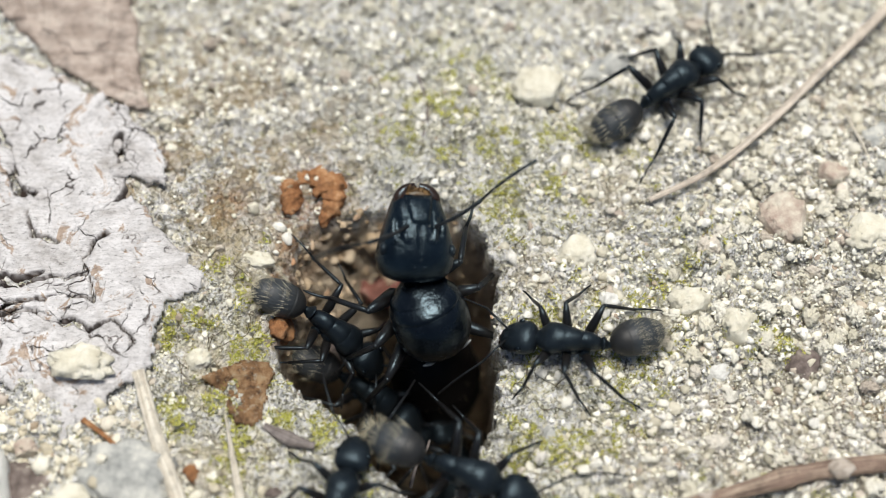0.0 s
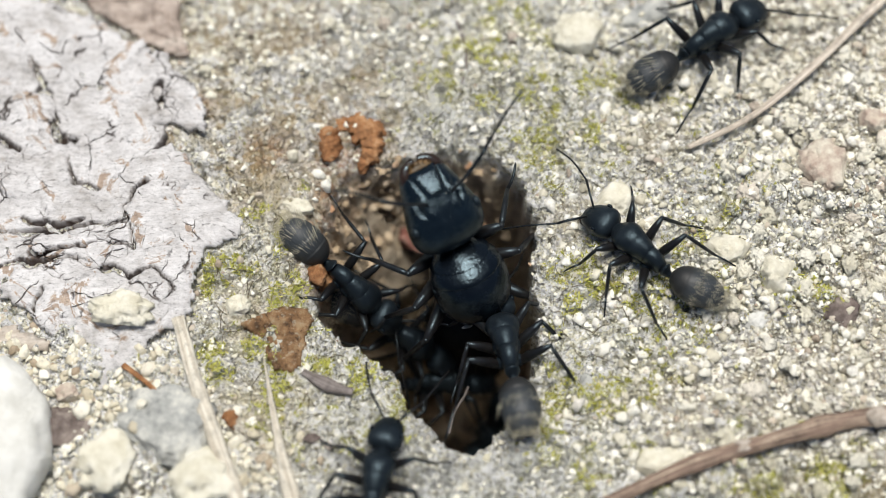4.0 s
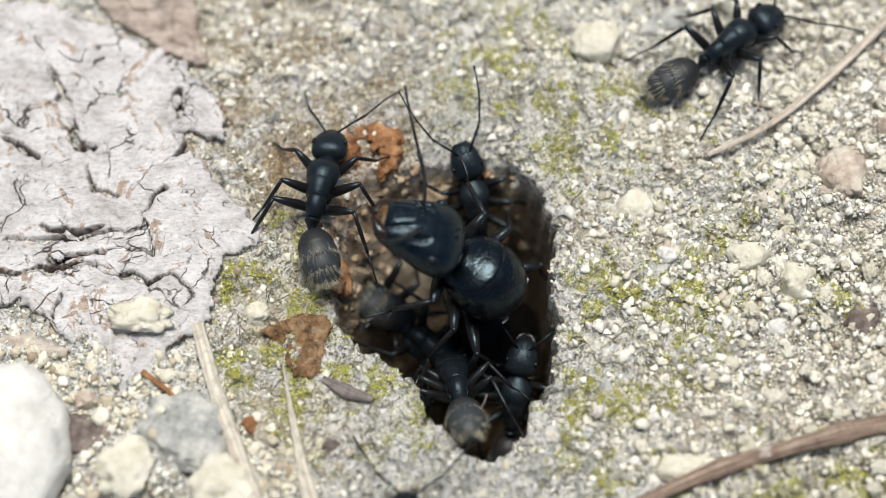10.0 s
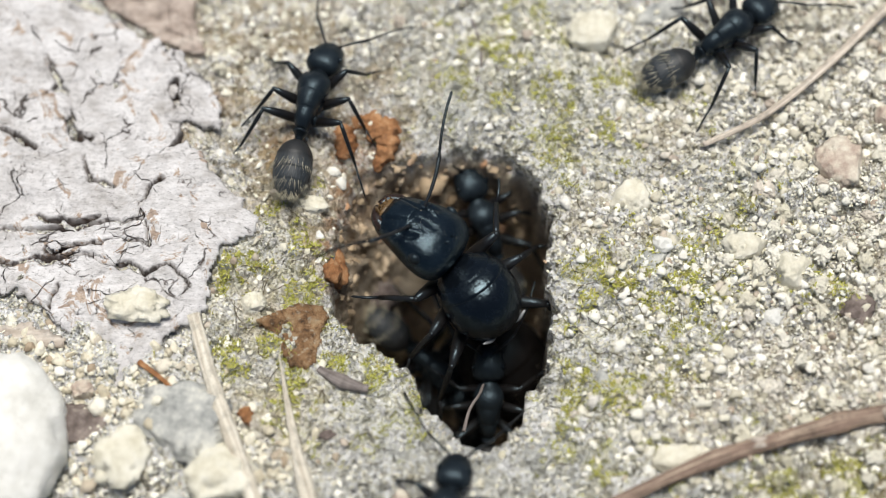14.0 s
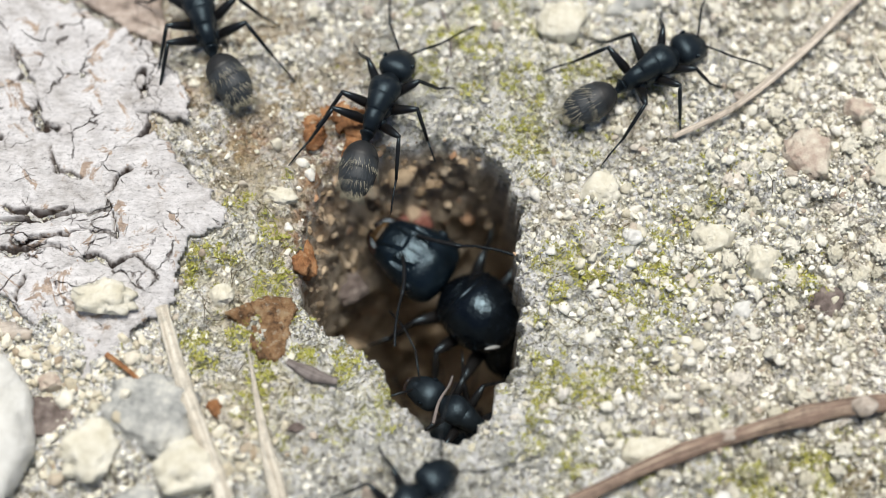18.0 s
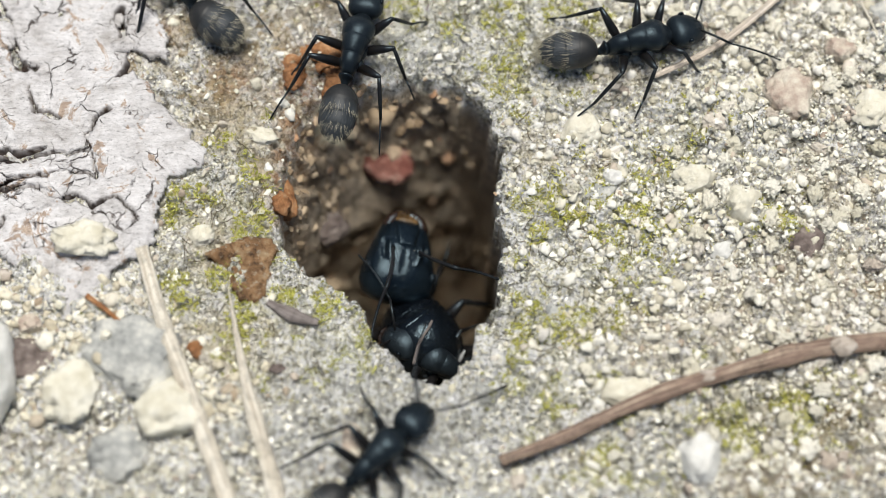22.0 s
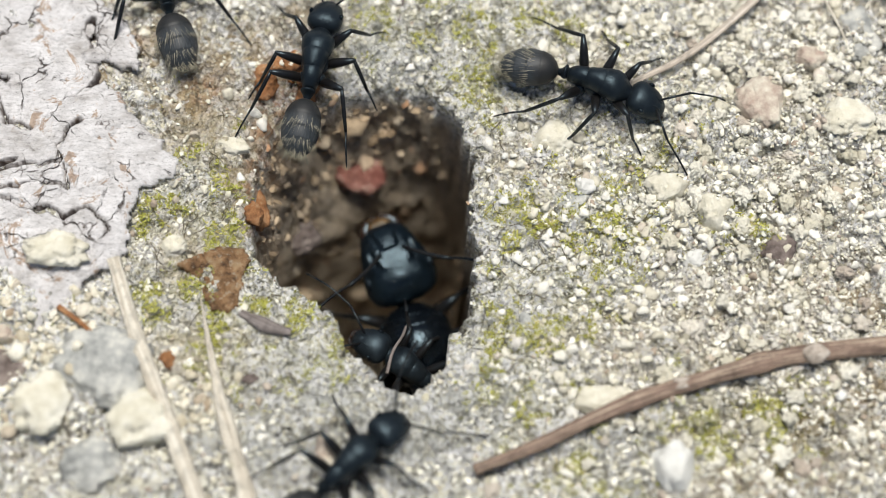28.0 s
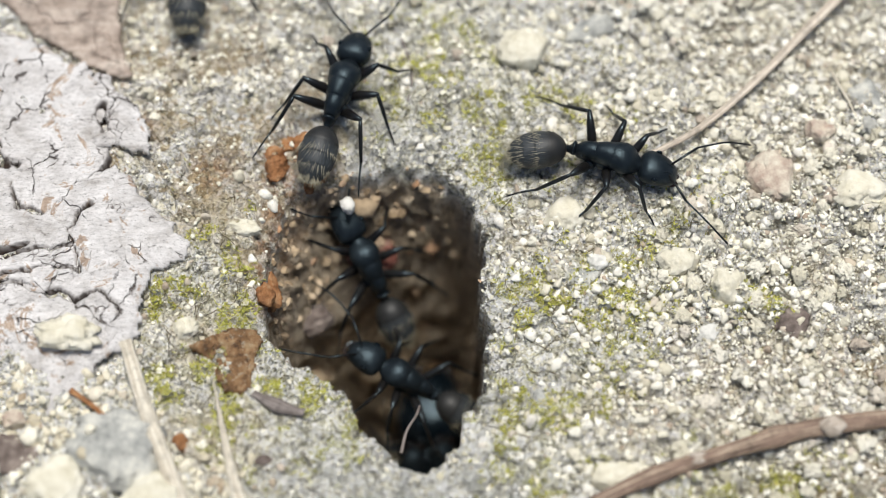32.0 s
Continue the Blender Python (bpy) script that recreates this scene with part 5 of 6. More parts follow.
def queen_antenna(s):
    """A long bare first joint, bowed a little, then an elbow and a beaded whip."""
    a = curve([(0, 0, 0), (0.9, s * 0.05, 0.10), (1.9, s * 0.02, 0.12), (2.75, s * -0.08, 0.05)], 6)
    path = curve([(2.72, s * -0.08, 0.05), (3.9, s * -0.34, 0.10), (5.2, s * -0.50, 0.0), (6.3, s * -0.52, -0.15)], 11)
    beads = [0.085 if i % 3 else 0.062 for i in range(len(path))]
    beads[-1] = 0.03
    return merged(tube(a, np.linspace(0.085, 0.125, len(a)), 9), globe(2.74, s * -0.08, 0.05, 0.13, 0.12, 0.12, 9, 7), tube(path, beads, 8))


def queen_mouth():
    """Bristly palps between the jaws."""
    rng = np.random.RandomState(8)
    core = loft([(-0.1, 0.2, 0.80, 0.2), (0.3, 0.15, 0.70, 0.22), (0.58, 0.05, 0.3, 0.15)], 14, 3)
    tufts = []
    for _ in range(40):
        x, y = rng.uniform(0.0, 0.6), rng.uniform(-0.6, 0.6)
        tufts.append(tube([(x, y, 0.2), (x + rng.uniform(0.05, 0.25), y * 0.8, rng.uniform(0.36, 0.5))], [0.06, 0.015], 5))
    return merged(core, *tufts)


def queen_thorax():
    shield = loft([(-2.3, 0.25, 0.4, 0.5), (-2.1, 0.40, 1.0, 1.05), (-1.6, 0.58, 1.58, 1.5), (-0.8, 0.68, 1.98, 1.82), (0.1, 0.68, 2.08, 1.9), (0.9, 0.58, 1.98, 1.78), (1.6, 0.36, 1.62, 1.42), (2.1, 0.10, 1.12, 0.98), (2.4, -0.10, 0.60, 0.55), (2.5, -0.15, 0.25, 0.25)], 36, 6, 2.0)
    back = loft([(-3.2, -3.0, 0.6, 0.6), (-3.0, -2.3, 1.05, 1.0), (-2.6, -1.5, 1.35, 1.2), (-2.0, -0.6, 1.45, 1.3), (-1.4, 0.1, 1.2, 1.3)], 26, 4)
    collar = loft([(1.02, 0.50, 1.80, 1.55), (1.10, 0.50, 1.97, 1.73), (1.3, 0.47, 1.92, 1.70), (1.6, 0.36, 1.71, 1.50), (1.75, 0.28, 1.58, 1.36), (1.80, 0.26, 1.62, 1.38), (2.0, 0.17, 1.32, 1.13), (2.35, -0.05, 0.75, 0.66)], 40, 5)
    return {"shield": shield, "back": back, "collar": collar}


QUEEN_GASTER = [(0.0, 0.0, 0.5, 0.5), (-0.5, 0.1, 1.7, 1.6), (-1.6, 0.1, 2.4, 2.2), (-3.2, 0.0, 2.6, 2.3), (-4.8, -0.1, 2.3, 2.0), (-6.2, -0.2, 1.4, 1.2), (-6.9, -0.2, 0.3, 0.3)]


def queen():
    root = tagged(new("queen_ant"), "large glossy black queen ant in the hole", "ant")
    for name, piece in (("thorax", "shield"), ("propodeum", "back"), ("pronotum", "collar")):
        part(name, shape(f"q{piece}:{name}", QUEEN_SHELL, lambda: queen_thorax()[piece]), root)
    part("petiole", shape("q:petiole", QUEEN_SHELL, lambda: loft([(-3.7, -3.4, 0.5, 0.5), (-3.5, -3.0, 0.9, 0.9), (-3.3, -3.0, 0.9, 0.9), (-3.0, -3.1, 0.6, 0.5)], 16, 4)), root)
    head = part("head", shape("q:head", QUEEN_HEAD, queen_head), root, (2.75, 0, 0.25))
    part("face_hairs", shape("q:face_hairs", HAIR, lambda: queen_down(12, 90, 0.16)), head, label="short pale hairs")
    part("mouthparts", shape("q:mouthparts", MOUTH, queen_mouth), head, (4.12, 0, 0.02), label="golden-brown bristly mouthparts")
    gaster = part("gaster", shape("q:gaster", QUEEN_REAR, gaster_body(QUEEN_GASTER)), root, (-3.6, 0, -3.3))
    part("bristles", shape("q:bristles", HAIR, gaster_hair(QUEEN_GASTER, 90, 4, 0.4)), gaster)
    feelers = []
    for s in (1, -1):
        part("wing_scar", shape(f"q{s}:wing_scar", SCAR, lambda: loft([(-0.5, 0.0, 0.05, 0.06), (0.0, 0.06, 0.12, 0.12), (0.5, 0.0, 0.05, 0.06)], 8, 3)), root, (-1.95, s * 1.05, 1.25), (0, -25, s * 62), "pale scar of a shed wing")
        part("eye", shape(f"q{s}:eye", SHELL, lambda: globe(1.5, s * 1.80, 0.66, 0.36, 0.24, 0.34)), head)
        part("mandible", shape(f"q{s}:mandible", JAW, lambda: queen_jaw(s)), head, (3.98, 0, -0.10), label="toothed dark brown jaw")
        at = (2.72, s * 0.72, 1.26)
        feelers.append((part("antenna", shape(f"q{s}:antenna", LEG_SHELL, lambda: queen_antenna(s)), head, at), at, s))
    return {"root": root, "head": head, "neck": (2.75, 0, 0.25), "gaster": gaster, "waist": (-3.6, 0, -3.3), "legs": legs_of_queen(root), "feelers": feelers}


def legs_of_queen(root):
    made = []
    for leg, at, which, s in legs(root, "q", 1.5, 1.3, 1.45):
        at = ((at[0] - 2.8) * 1.0, at[1], at[2] - 0.6)
        leg.matrix_basis = pose(at[0] * MM, at[1] * MM, at[2] * MM)
        made.append((leg, at, which, s))
    return made


# ---- where the ants go: seconds, place in millimetres, heading, pitch, bend of the abdomen (of the head, for the queen) ----
NEEDLE_ANT_ROWS = [
    (0, 14.10, 11.13, 1.30, 37, 1, -6), (0.5, 13.94, 11.08, 1.30, 38, 1, -5), (1.5, 14.02, 11.12, 1.30, 35, 1, -6),
    (2, 14.20, 11.17, 1.30, 36, 1, -6), (3, 14.05, 11.03, 1.30, 36, 1, -5), (5.5, 13.92, 10.56, 1.30, 37, 1, -14),
    (6, 14.05, 10.69, 1.30, 37, 1, -15), (9, 14.11, 10.93, 1.30, 39, 1, -10), (10, 14.05, 10.82, 1.30, 38, 1, -11),
    (11, 13.98, 10.62, 1.30, 40, 1, -14), (13, 14.05, 10.82, 1.30, 38, 1, -12), (15.5, 13.94, 10.54, 1.30, 40, 1, -18),
    (16, 13.99, 10.67, 1.30, 38, 1, -11), (16.5, 14.14, 10.94, 1.30, 44, 1, -13), (17, 12.06, 9.24, 1.30, 67, 1, -22),
    (17.5, 11.96, 8.59, 1.30, 73, 1, -29), (18, 11.33, 8.20, 1.30, 34, 1, -8), (18.5, 11.25, 7.60, 1.30, 12, 1, 11),
    (19, 11.21, 7.52, 1.30, 11, 1, 2), (20, 11.25, 7.65, 1.30, 11, 1, 9), (21.5, 11.43, 6.90, 1.30, 13, 1, -16),
    (22.5, 11.21, 6.71, 1.30, 20, 1, -17), (23, 10.07, 6.11, 1.30, 37, 1, -17), (23.5, 10.10, 5.98, 1.30, 22, 1, -10),
    (24, 10.22, 5.62, 1.30, 5, 1, -12), (24.5, 10.53, 5.91, 1.30, -15, 1, 5), (26.5, 10.77, 5.81, 1.30, -17, 1, 5),
    (28, 10.77, 6.00, 1.30, -20, 1, 10), (29, 10.81, 5.79, 1.30, -17, 1, 7), (30.5, 10.84, 5.93, 1.30, -15, 1, 9),
    (31, 10.74, 6.04, 1.30, -17, 1, 21), (32, 10.71, 6.03, 1.30, -17, 1, 19),
]
SLOPE_ANT_ROWS = [
    (0, 11.24, -2.98, 1.30, 175, 1, 24), (0.5, 10.81, -3.44, 1.30, 152, 1, 22), (1, 11.14, -2.98, 1.30, 129, 1, 27),
    (1.5, 10.85, -2.92, 1.30, 127, 1, 14), (2, 10.83, -2.86, 1.30, 124, 1, 20), (2.5, 10.86, -3.05, 1.30, 122, 1, 20),
    (3, 10.65, -3.23, 1.30, 146, 1, 9), (3.5, 11.15, -1.54, 1.30, 127, 1, 8), (4.5, 13.87, -2.54, 1.30, 163, 2, 27),
    (5.5, 14.58, -4.16, 1.30, 219, 1, 5), (6, 14.61, -4.59, 1.30, 221, 1, 7), (6.5, 12.71, -8.45, 1.30, 218, 1, 7),
    (7, 9.22, -10.51, 1.30, 192, 1, -1), (7.5, 4.79, -12.47, 1.30, 174, 1, 14), (8, 3.69, -11.53, 1.00, 113, -28, 50),
    (8.5, 2.67, -10.59, 0.20, 98, -35, 27), (9, 2.49, -10.16, 0.00, 96, -37, 35), (10, 0.82, -7.63, -1.50, 101, -41, 1),
    (11, 0.20, -5.29, -3.00, 100, -43, -5), (12, -0.22, -7.18, -9.00, 86, 64, 0), (13, 0.34, -6.93, -10.00, 81, 72, 0),
    (14.5, 1.60, -8.20, -20.00, 90, 65, 0), (32, 1.60, -8.20, -20.00, 90, 65, 0),
]
ROAMING_ANT_ROWS = [
    (0, 2.33, -9.20, 1.30, -23, 2, -4), (0.5, 2.88, -9.51, 1.30, 7, 2, -26), (1.5, 4.19, -10.51, 1.30, 15, 2, -28),
    (2, 3.90, -10.91, 1.30, 24, 1, -42), (2.5, 4.23, -9.29, 1.20, 77, -11, -40), (3, 4.95, -8.66, 1.00, 105, -24, -24),
    (3.5, 4.49, -7.08, 0.30, 100, -19, -10), (5.5, 4.86, -7.81, 1.20, 130, -14, 12), (6, 4.50, -8.11, 1.30, 159, -6, 1),
    (6.5, 3.97, -8.46, 1.30, 179, 1, -4), (7, 3.25, -9.02, 1.30, 174, 1, 14), (7.5, 0.93, -8.33, 1.30, 156, 1, 24),
    (8, -3.28, -5.76, 1.30, 131, 1, 25), (8.5, -5.80, -3.00, 1.30, 103, 1, 30), (9, -7.27, 0.03, 1.30, 91, 1, 31),
    (10, -7.02, 1.33, 1.30, 79, 1, 29), (11, -6.71, -0.01, 1.30, 77, 1, 41), (11.5, -6.88, 1.54, 1.30, 93, 1, 9),
    (12, -7.26, 2.68, 1.30, 79, 1, 23), (12.5, -7.27, 3.05, 1.30, 67, 1, 25), (13, -7.13, 3.28, 1.30, 59, 1, 29),
    (13.5, -7.64, 6.05, 1.30, 76, 1, 6), (15.5, -7.55, 5.52, 1.30, 75, 1, 4), (16, -7.75, 5.46, 1.30, 75, 1, 2),
    (16.5, -8.23, 5.71, 1.30, 78, 1, 5), (17, -8.76, 6.39, 1.30, 91, 1, -1), (17.5, -11.22, 10.71, 1.30, 105, 1, 16),
    (18, -10.90, 10.45, 1.30, 107, 1, 17), (18.5, -10.89, 10.12, 1.30, 105, 1, 28), (19, -10.89, 10.27, 1.30, 105, 1, 27),
    (20, -10.53, 9.89, 1.30, 105, 1, 22), (21.5, -10.77, 9.47, 1.30, 104, 1, 48), (23, -11.00, 10.37, 1.30, 103, 1, 31),
    (24.5, -10.99, 10.16, 1.30, 103, 1, 38), (26.5, -10.89, 9.96, 1.30, 106, 1, 11), (28, -10.54, 9.94, 1.30, 101, 1, 6),
    (28.3, -10.56, 9.85, 1.30, 100, 1, 3), (29, -10.08, 11.48, 1.30, 93, 1, -3), (30.5, -9.93, 12.47, 1.30, 91, 1, 1),
    (31, -9.71, 14.36, 1.30, 91, 1, -3), (32, -10.32, 17.47, 1.30, 92, 1, 0),
]
FRONT_ANT_ROWS = [
    (0, -3.02, -13.13, 1.30, 71, 1, 0), (0.5, -2.76, -13.15, 1.30, 75, 1, 0), (1.5, -1.66, -15.56, 1.30, 91, 1, 0),
    (2, -2.14, -15.40, 1.30, 90, 1, 0), (3, -2.45, -14.93, 1.30, 85, 1, 0), (5.5, -2.92, -15.07, 1.30, 78, 1, 0),
    (6, -2.77, -15.04, 1.30, 80, 1, 0), (6.5, -3.04, -16.52, 1.30, 92, 1, 0), (7.5, -2.91, -16.81, 1.30, 92, 1, 0),
    (8, -2.16, -17.38, 1.30, 91, 1, 0), (9, -2.25, -18.27, 1.30, 91, 1, 0), (11, -1.29, -18.72, 1.30, 87, 1, 0),
    (13, 0.38, -17.59, 1.30, 89, 1, 0), (15.5, -1.68, -16.54, 1.30, 47, 1, 0), (16, -1.83, -16.41, 1.30, 46, 1, 0),
    (17.5, -1.87, -16.67, 1.30, 47, 1, 0), (18.5, -1.64, -16.49, 1.30, 45, 1, 0), (19, -1.77, -16.63, 1.30, 47, 1, 0),
    (20, -1.96, -16.68, 1.30, 46, 1, 0), (21.5, -1.81, -16.66, 1.30, 45, 1, 0), (23, -1.91, -16.60, 1.30, 43, 1, 0),
    (24.5, -1.88, -16.53, 1.30, 44, 1, 0), (28, -1.91, -16.51, 1.30, 44, 1, 0), (29, -1.82, -16.56, 1.30, 43, 1, 0),
    (30.5, -1.96, -16.42, 1.30, 43, 1, 0), (31, -2.50, -20.21, 1.30, 65, 1, 0), (32, -2.97, -21.46, 1.30, 74, 1, 0),
]
LEDGE_ANT_ROWS = [
    (0, -4.19, -0.34, -0.70, -29, -35, 15), (1.5, -4.77, -0.34, -0.70, -11, -35, -14), (2, -5.13, 0.20, -0.70, -3, -34, -11),
    (3, -5.12, -0.31, -0.70, -18, -34, -10), (5.5, -5.46, -0.78, -0.90, -48, -31, 14), (6, -5.57, -0.59, -0.90, -45, -31, 11),
    (7, -5.49, -0.31, -1.00, -43, -33, 11), (7.5, -5.09, -0.17, -3.00, -50, -25, 14), (8, -4.37, -0.15, -4.00, -61, -25, 15),
    (8.5, -4.49, -0.32, -4.50, -45, -19, 0), (10, -4.42, 0.27, -4.50, -45, -19, 0), (13, -4.63, 0.07, -5.00, -45, -19, 0),
    (13.5, -3.97, -0.45, -6.00, -51, -27, 0), (15.5, 3.40, -8.00, -20.00, 90, 65, 0), (32, 3.40, -8.00, -20.00, 90, 65, 0),
]
CARRIER_ANT_ROWS = [
    (0, 4.00, -5.80, -21.00, 90, 65, 0), (6.6, 4.00, -5.80, -21.00, 90, 65, 0), (8, 1.70, 2.63, -4.20, 118, 52, 0),
    (8.5, 1.92, 2.51, -4.00, 105, 48, 0), (10, 1.85, 2.94, -4.00, 103, 51, 0), (11, 2.57, 2.68, -4.00, 107, 49, 0),
    (12, 1.71, 3.11, -4.00, 114, 49, 0), (13, 2.78, 3.05, -4.00, 114, 49, 0), (13.5, 3.01, 2.68, -4.50, 120, 46, 0),
    (15.5, 2.44, -2.00, -7.00, 95, 15, 0), (16, 2.77, 1.49, -3.00, 100, 39, -7), (16.5, 2.31, 6.53, 1.30, 73, 1, 8),
    (17, 2.42, 9.78, 1.30, 87, 1, -13), (17.5, 2.72, 18.65, 1.30, 86, 1, 0), (18.5, 3.15, 26.07, 1.30, 86, 1, 0),
    (32, 6.08, 28.90, 1.30, 85, 1, 0),
]
RIM_ANT_ROWS = [
    (0, 2.40, -9.20, -21.00, 90, 65, 0), (13.5, 2.40, -9.20, -21.00, 90, 65, 0), (15.5, -2.91, 0.29, -5.00, 64, 21, -50),
    (16, -2.65, 1.50, -3.00, 93, 31, -49), (16.5, -2.79, 1.09, -2.60, 114, 27, -23), (17, -3.06, 1.09, -2.20, 127, 23, -23),
    (17.5, -2.77, 4.76, 1.30, 67, 1, 24), (18, -2.35, 5.36, 1.30, 70, 1, 9), (18.5, -2.47, 5.52, 1.30, 68, 1, 18),
    (19, -2.29, 5.51, 1.30, 75, 1, 3), (20, -2.23, 5.32, 1.30, 76, 1, 8), (21.5, -2.45, 5.26, 1.30, 75, 1, 7),
    (23, -2.35, 4.98, 1.30, 78, 1, -2), (24.5, -2.95, 5.26, 1.30, 77, 1, 4), (26.5, -3.03, 5.09, 1.30, 77, 1, 4),
    (28, -2.94, 4.89, 1.30, 79, 1, 1), (29, -3.03, 5.06, 1.30, 77, 1, 6), (30.5, -3.03, 5.12, 1.30, 75, 1, 9),
    (31, -2.91, 5.30, 1.30, 76, 1, 8), (31.5, -2.88, 6.01, 1.30, 72, 1, 5), (32, -2.39, 7.99, 1.30, 71, 1, 2),
]
SHAFT_ANT_ROWS = [
    (0, 3.40, -8.00, -20.00, 90, 65, 0), (6.8, 3.40, -8.00, -20.00, 90, 65, 0), (8, 3.74, -8.01, -8.00, 84, 41, 0),
    (10, 3.54, -7.45, -7.00, 80, 48, 0), (11, 3.49, -7.21, -7.00, 69, 45, 0), (13, 3.24, -7.19, -7.00, 72, 48, 0),
    (14.5, 2.24, -9.32, -8.00, 99, 40, 0), (16.5, 2.74, -11.73, -8.00, 114, 49, 0), (17, 2.92, -10.93, -8.00, 117, 51, 0),
    (17.5, 3.63, -9.54, -6.00, 146, 27, 0), (18, 4.32, -9.28, -6.00, 149, 20, 0), (18.5, 4.18, -8.68, -6.00, 153, 20, 0),
    (19, 4.24, -9.14, -6.00, 146, 23, 0), (20, 4.04, -9.17, -6.00, 152, 24, 0), (21.5, 4.18, -9.52, -6.00, 154, 25, 0),
    (23, 4.16, -9.50, -6.00, 152, 24, 0), (24.5, 4.03, -9.52, -6.00, 142, 27, 0), (26.5, 4.19, -10.18, -6.50, 143, 28, 0),
    (28, 3.76, -9.28, -6.50, 148, 28, 0), (29, 5.00, -9.40, -12.00, 150, 30, 0), (30, 4.70, -6.60, -11.00, 138, 31, 0), (30.5, 4.20, -6.10, -9.50, 140, 31, 0),
    (31, 3.27, -5.20, -7.50, 154, 28, 0), (32, 2.91, -4.70, -7.50, 157, 29, 0),
]
LATE_ANT_ROWS = [
    (0, 6.81, 43.83, 1.30, -94, 1, 0), (20, 5.36, 35.66, 1.30, -94, 1, 0), (22.5, 6.46, 24.61, 1.30, -97, 1, 0),
    (23, 5.99, 17.15, 1.30, -104, 1, 0), (23.5, 5.40, 11.11, 1.20, -109, -13, -4), (24, 2.53, 2.36, -2.20, -78, -54, -5),
    (24.5, 3.77, -0.03, -5.50, -90, -45, -1), (26.5, 2.40, -9.20, -21.00, 90, 65, 0), (29.8, 2.40, -9.20, -21.00, 90, 65, 0),
    (31, 3.18, -1.82, -9.00, 134, 53, 0), (31.5, 0.16, -0.23, -5.80, 121, 38, 0), (32, 0.22, 0.64, -5.50, 120, 40, 0),
]
CROWD_ANT_ROWS = [
    (0, -2.40, -2.60, -4.80, -28, -26, 10), (3, -2.70, -2.40, -4.80, -22, -24, 4), (6, -2.70, -2.50, -5.00, -38, -26, 8), (9, -2.30, -2.20, -5.20, -32, -24, 2),
    (13.5, -2.40, -2.50, -5.60, -34, -26, 0), (15.5, 1.20, -6.80, -19.00, -40, -60, 0), (32, 1.20, -6.80, -21.00, -40, -60, 0),
]
UNDER_ANT_ROWS = [
    (0, -0.90, -5.60, -7.60, 18, -14, -10), (4, -1.20, -5.20, -7.60, 10, -16, -6), (8, -0.70, -5.40, -8.00, 24, -14, -12), (13.5, -0.60, -5.40, -8.40, 16, -18, -8),
    (15.5, 2.40, -6.40, -20.00, 30, -60, 0), (32, 2.40, -6.40, -22.00, 30, -60, 0),
]
QUEEN_ROWS = [
    (0, 2.05, -0.75, -0.17, 120, 56, -15, 23, -32), (1, 1.86, -0.99, -0.16, 122, 56, -13, 20, -32), (2, 1.91, -0.96, -0.22, 125, 59, -18, 21, -36),
    (3, 2.14, -1.24, -0.15, 116, 60, -16, 23, -23), (5.5, 2.03, -1.84, -0.17, 134, 56, 31, 20, 22), (6, 1.87, -1.06, -0.17, 138, 55, 28, 25, 17),
    (7, 1.48, -0.84, -0.16, 137, 59, 27, 20, 18), (8, 1.77, -0.71, -0.19, 141, 55, 29, 26, 26), (9, 1.95, -0.34, -0.21, 152, 55, 27, 27, 14),
    (10, 1.78, -1.25, -0.18, 152, 55, 27, 25, 13), (11, 1.72, -0.98, -0.23, 134, 55, 27, 38, 26), (12, 1.65, -0.98, -0.17, 135, 61, 26, 18, 9),
    (13, 1.79, -0.84, -0.17, 139, 51, 27, 35, 20), (13.5, 1.73, -1.53, -0.21, 130, 51, 27, 38, 17), (15.5, 3.06, -4.19, -5.18, 147, 9, 11, -8, 19),
    (16, 3.49, -4.32, -5.22, 154, 6, 3, -11, -14), (16.5, 3.71, -2.94, -5.20, 148, 9, 4, -8, -27), (17, 3.49, -3.20, -5.17, 152, 8, 2, -9, -9),
    (17.5, 3.27, -2.48, -5.13, 148, 8, 3, -9, -22), (18, 3.64, -2.34, -5.71, 135, 8, 2, -9, 12), (18.5, 3.34, -2.99, -5.66, 155, 7, 1, -10, 5),
    (19, 3.29, -4.19, -5.67, 151, 7, 1, -10, 11), (20, 2.28, -4.86, -5.66, 122, 7, 3, -10, 4), (21, 2.01, -4.39, -6.19, 116, 14, 1, -3, 33),
    (22, 1.52, -7.17, -6.19, 127, 16, 4, -1, -46), (23, 2.61, -4.19, -6.70, 111, 18, 2, 1, 19), (24, 3.21, -5.97, -6.79, 138, 22, 3, 5, -23),
    (24.5, 2.78, -5.02, -7.72, 122, 16, 5, -1, -32), (26.5, 3.58, -5.97, -7.63, 94, 15, 2, -2, 7), (27, 3.30, -6.69, -7.84, 100, 15, 3, -2, -13),
    (28, 2.80, -6.32, -8.11, 101, 16, 2, -1, 11), (28.5, 3.43, -5.86, -9.50, 106, 24, 2, 14, 5), (29, 4.20, -7.00, -14.00, 100, 31, -1, 21, -3),
    (30, 3.00, -5.00, -20.00, 94, 63, -6, 53, -6), (32, 3.00, -5.00, -21.00, 94, 63, -6, 53, -6),
]
